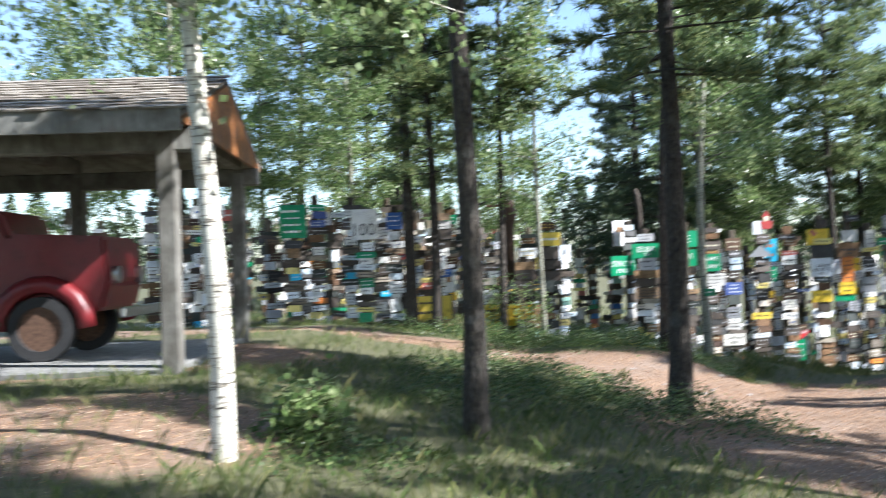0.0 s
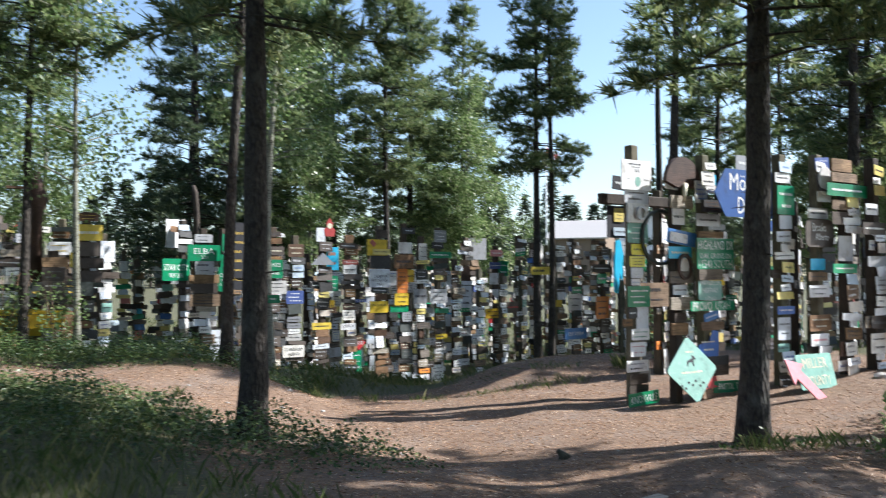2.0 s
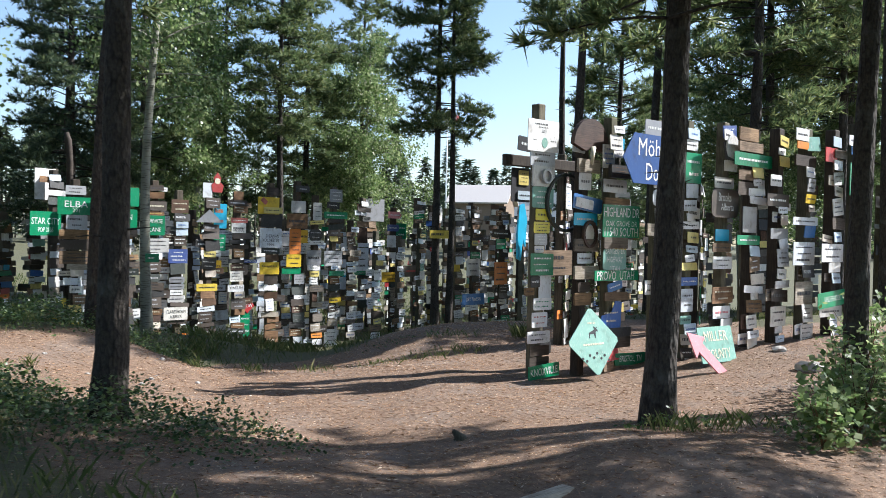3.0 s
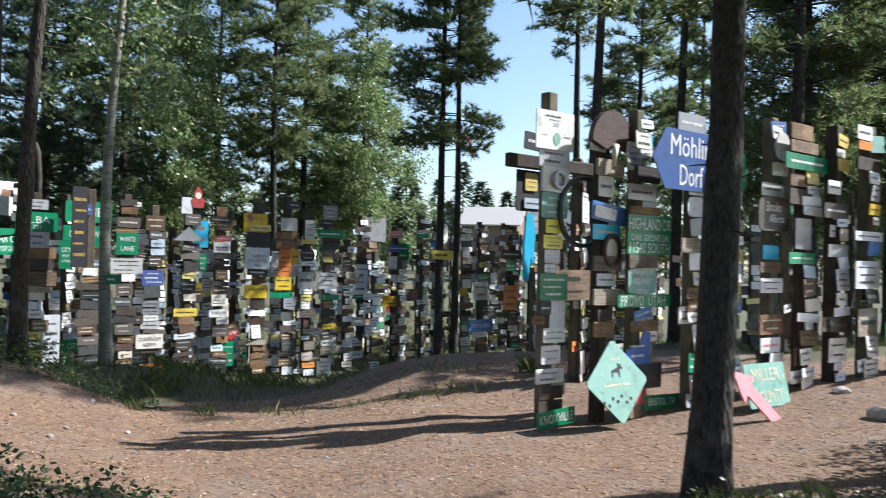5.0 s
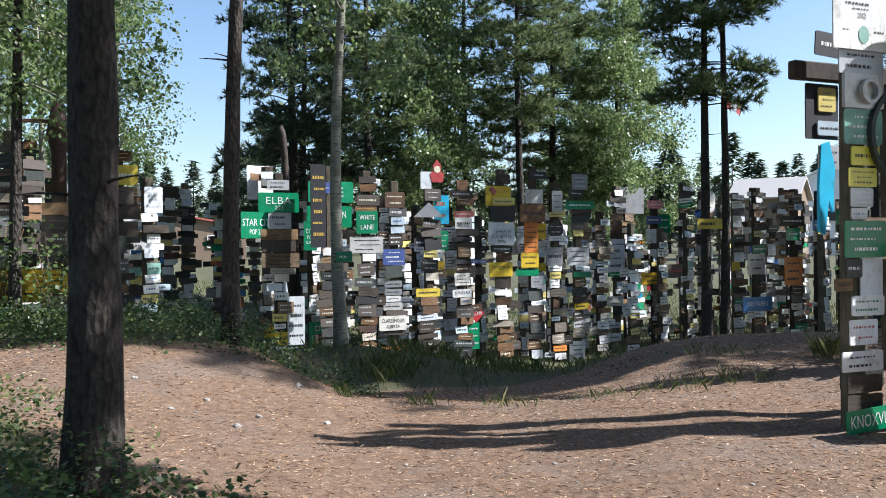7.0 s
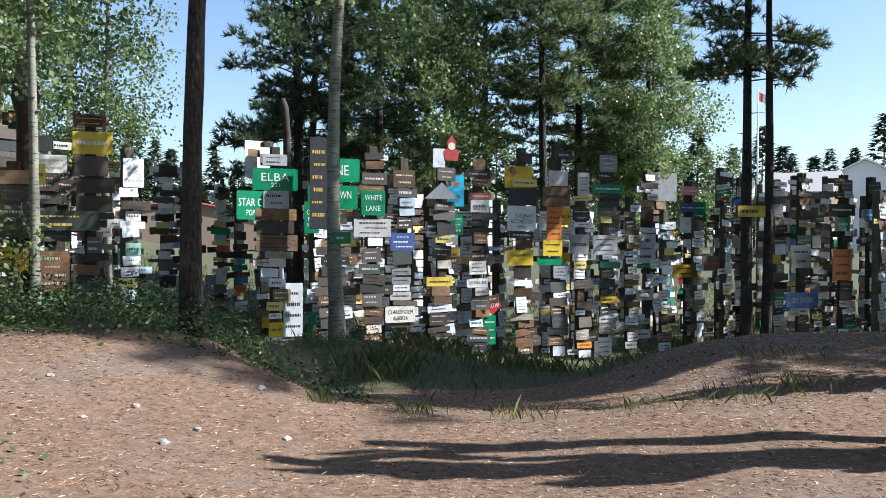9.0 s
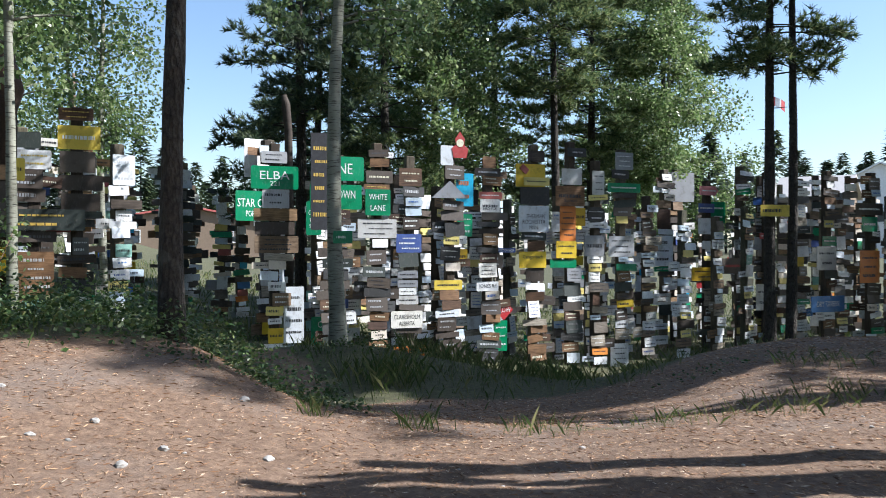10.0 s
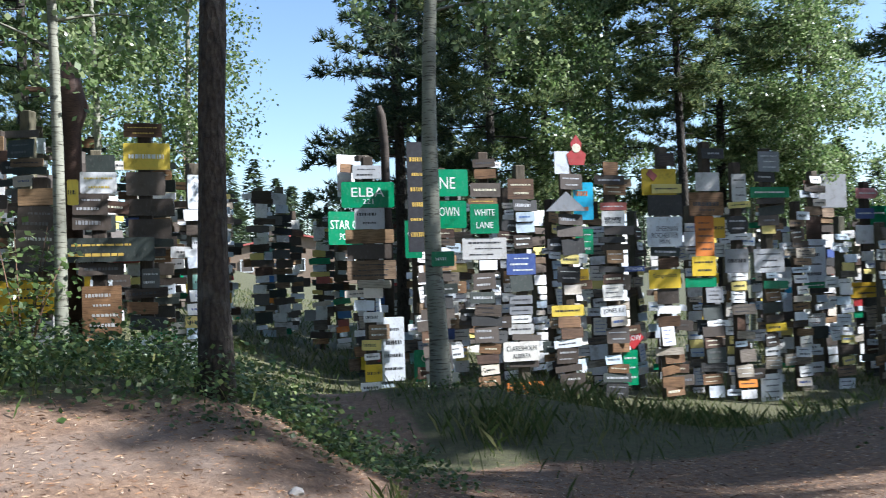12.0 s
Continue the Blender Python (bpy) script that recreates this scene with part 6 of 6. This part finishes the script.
def leaf_carpet(n, seed, region, top, size, keep, slim=0.36):
    rr = np.random.RandomState(seed)
    x = rr.uniform(region[0], region[1], n)
    y = rr.uniform(region[2], region[3], n)
    k = keep(x, y)
    ok = rr.uniform(0, 1, n) < k
    x, y, k = x[ok], y[ok], k[ok]
    m = len(x)
    z = ground_z(x, y) + rr.uniform(0.02, 1.0, m) ** 1.0 * top * (0.35 + 0.65 * clumpy(x, y, 2.1)) * np.clip(k * 1.5, 0, 1)
    w = rr.normal(0, 1, (m, 3))
    w[:, 2] *= 0.45 if slim > 0.1 else 0.08
    w /= np.linalg.norm(w, axis=1)[:, None]
    q = np.cross(w, rr.normal(0, 1, (m, 3)) + np.array([0, 0, 1.5]))
    q /= np.linalg.norm(q, axis=1)[:, None]
    l = (size * rr.uniform(0.6, 1.4, m))[:, None]
    p = np.stack([x, y, z], 1)
    verts = np.stack([p, p + w * l * 0.5 + q * l * slim, p + w * l, p + w * l * 0.5 - q * l * slim], 1).reshape(-1, 3)
    i = np.arange(m) * 4
    return verts.tolist(), np.stack([i, i + 1, i + 2, i + 3], 1).tolist()


def blob(x, y, cx, cy, rx, ry):
    return np.clip(1.25 - np.hypot((x - cx) / rx, (y - cy) / ry), 0, 1)


def green_bank(x, y):
    k = blob(x, y, 0.9, 11.3, 2.3, 2.6) + blob(x, y, 2.9, 9.3, 1.5, 1.3) + 0.45 * blob(x, y, -0.3, 8.6, 1.6, 1.3) + 0.4 * blob(x, y, 0.9, 5.6, 2.6, 1.6)
    k = k + 1.4 * blob(x, y, 2.3, 15.9, 2.2, 1.1) + 1.3 * blob(x, y, 2.5, 17.2, 1.9, 1.0) + blob(x, y, 3.9, 16.5, 0.9, 0.8) + 1.3 * blob(x, y, 0.3, 17.8, 2.8, 0.9) + 0.5 * blob(x, y, 5.0, 16.2, 1.0, 1.6) + 0.7 * blob(x, y, 6.4, 19.0, 1.2, 0.6)
    k = k + 0.8 * blob(x, y, 9.0, 6.2, 1.8, 1.5) + blob(x, y, 10.6, 7.2, 1.3, 0.9) + 0.6 * blob(x, y, 7.3, 7.7, 0.8, 0.6) + 0.5 * blob(x, y, -1.0, 5.6, 0.8, 0.9)
    k = k + 0.35 * blob(x, y, 9.3, 15.6, 1.5, 1.0)
    k = k + 1.2 * blob(x, y, 3.3, 15.3, 1.2, 0.95) + 1.1 * blob(x, y, 4.2, 15.2, 0.7, 0.9) + 0.7 * blob(x, y, 5.0, 14.9, 0.6, 0.6)
    return np.clip(k, 0, 1)


stuff("undergrowth", leaf_carpet(460000, 4, (-4, 13, 3.5, 21), 0.5, 0.04, lambda x, y: np.clip(green_bank(x, y) - 0.22, 0, 1) ** 1.2), M_UNDER, "low leafy undergrowth covering the banks beside the trail", "undergrowth")
stuff("fallen_needles", leaf_carpet(260000, 6, (-4, 14, 4, 17), 0.008, 0.042, lambda x, y: (1 - cover(x, y)) * 0.9, 0.07), M_LITTER, "fallen needles and bark chips on the bare trail", "litter")


def tufts(spots, seed):
    rr = random.Random(seed)
    v, f = [], []
    for x, y, r, h, n in spots:
        for _ in range(n):
            a, q = rr.uniform(0, 6.283), r * rr.random() ** 0.7
            bx, by = x + q * math.cos(a), y + q * math.sin(a)
            z, l = gz(bx, by) - 0.01, h * rr.uniform(0.5, 1.1)
            sx, sy, w = rr.gauss(0, 0.4) * l, rr.gauss(0, 0.4) * l, 0.0022
            i = len(v)
            v.extend(((bx - w, by, z), (bx + w, by, z), (bx + sx * 0.4 + w, by + sy * 0.4, z + l * 0.6), (bx + sx, by + sy, z + l)))
            f.append((i, i + 1, i + 2, i + 3))
    return v, f


stuff("edge_tufts", tufts(((5.6, 13.6, 0.16, 0.15, 45), (6.4, 13.3, 0.35, 0.11, 60), (7.4, 13.2, 0.45, 0.1, 70), (8.3, 13.2, 0.5, 0.13, 90), (9.0, 13.3, 0.45, 0.14, 90), (10.6, 13.6, 0.22, 0.3, 110), (9.9, 14.6, 0.5, 0.14, 90), (4.9, 13.9, 0.15, 0.15, 40), (6.9, 7.4, 0.3, 0.22, 60), (7.3, 7.2, 0.35, 0.2, 50), (8.0, 7.2, 0.35, 0.2, 40), (2.6, 12.9, 0.1, 0.16, 30), (6.2, 17.6, 0.6, 0.3, 260), (8.4, 18.4, 0.8, 0.28, 320), (7.4, 19.4, 0.7, 0.3, 260)), 21), M_GRASS, "separate grass tufts at the trail edge", "grass")


def sapling(x, y, h, seed, label):
    rr = random.Random(seed)
    t = thing("sapling", pose(x, y, gz(x, y)), label, "sapling", "saplings")
    v, f, lv, lf = [], [], [], []
    for k in range(7):
        a = rr.uniform(0, 6.283)
        tip = Vector((math.cos(a) * h * rr.uniform(0.15, 0.4), math.sin(a) * h * rr.uniform(0.15, 0.4), h * rr.uniform(0.6, 1.0)))
        tube(v, f, [Vector((0, 0, -0.05)), tip * 0.5 + Vector((0, 0, 0.05 * h)), tip], [0.012, 0.008, 0.003], 5)
        for _ in range(60):
            u = rr.uniform(0.25, 1.0)
            p = tip * u + Vector((rr.gauss(0, 0.11), rr.gauss(0, 0.11), rr.gauss(0, 0.1)))
            w = Vector((rr.gauss(0, 1), rr.gauss(0, 1), rr.gauss(0, 0.6))).normalized()
            q = w.cross(Vector((rr.gauss(0, 1), rr.gauss(0, 1), 1.5))).normalized()
            l = rr.uniform(0.05, 0.1)
            i = len(lv)
            lv.extend((tuple(p), tuple(p + w * l * 0.5 + q * l * 0.4), tuple(p + w * l), tuple(p + w * l * 0.5 - q * l * 0.4)))
            lf.append((i, i + 1, i + 2, i + 3))
    place("stem", raw_mesh("stem", v, f, M_BROWNSIGN, True), t)
    place("foliage", raw_mesh("foliage", lv, lf, M_LEAF), t)


for k, (x, y, h) in enumerate(((1.75, 18.3, 1.5), (0.9, 18.9, 1.5), (9.2, 7.0, 0.9), (8.3, 6.4, 0.8), (9.9, 6.6, 1.2), (7.4, 6.2, 0.5), (10.9, 7.6, 1.3), (9.9, 7.3, 1.0), (10.5, 6.9, 1.2), (9.3, 6.4, 0.8), (11.0, 12.9, 1.5), (-1.2, 6.0, 0.5), (-1.5, 6.4, 0.4), (8.6, 5.9, 0.7))):
    sapling(x, y, h, 60 + k, "young leafy sapling beside the trail")

rr = random.Random(12)


def stone(x, y, s):
    bm = bmesh.new()
    bmesh.ops.create_icosphere(bm, subdivisions=2, radius=1.0)
    for q in bm.verts:
        q.co *= 1 + rr.uniform(-0.16, 0.16)
        q.co = Vector((q.co.x * s, q.co.y * s * rr.uniform(0.65, 0.75), q.co.z * s * 0.5))
    ob = new("stone", to_mesh(bm, "stone", M_STONE))
    ob.matrix_basis = pose(x, y, gz(x, y) + s * 0.12, 0, 0, rr.uniform(0, 360))
    tagged(ob, "pale weathered stone half sunk in the trail", "stone", "stones on the trail")


for x, y, s in ((4.4, 13.8, 0.05), (4.48, 12.7, 0.045), (3.5, 13.1, 0.035), (3.7, 12.4, 0.045), (3.9, 12.7, 0.035), (3.2, 12.8, 0.03), (2.9, 13.6, 0.035), (11.2, 8.6, 0.2), (11.9, 9.5, 0.12)):
    stone(x, y, s)
for k in range(40):
    stone(rr.uniform(2.4, 9), rr.uniform(8.5, 13), rr.uniform(0.01, 0.022))
st = thing("stump", pose(5.45, 8.65, gz(5.45, 8.65) - 0.03), "small dark broken root stub on the trail", "stump")
v, f = [], []
tube(v, f, [Vector((0, 0, -0.1)), Vector((0.02, 0, 0.06)), Vector((-0.05, 0.02, 0.12))], [0.1, 0.06, 0.02], 9, 0.2, random.Random(8))
place("stub", raw_mesh("stub", v, f, M_POST, True), st)
te = thing("timber_edging", pose(4.55, 6.6, gz(4.55, 6.6), 0, 0, 10), "grey weathered timber edging beside the trail", "edging")
place("timber", box_me("timber", 0.75, 0.14, 0.12, M_WOODSIGN, 0.02), te)
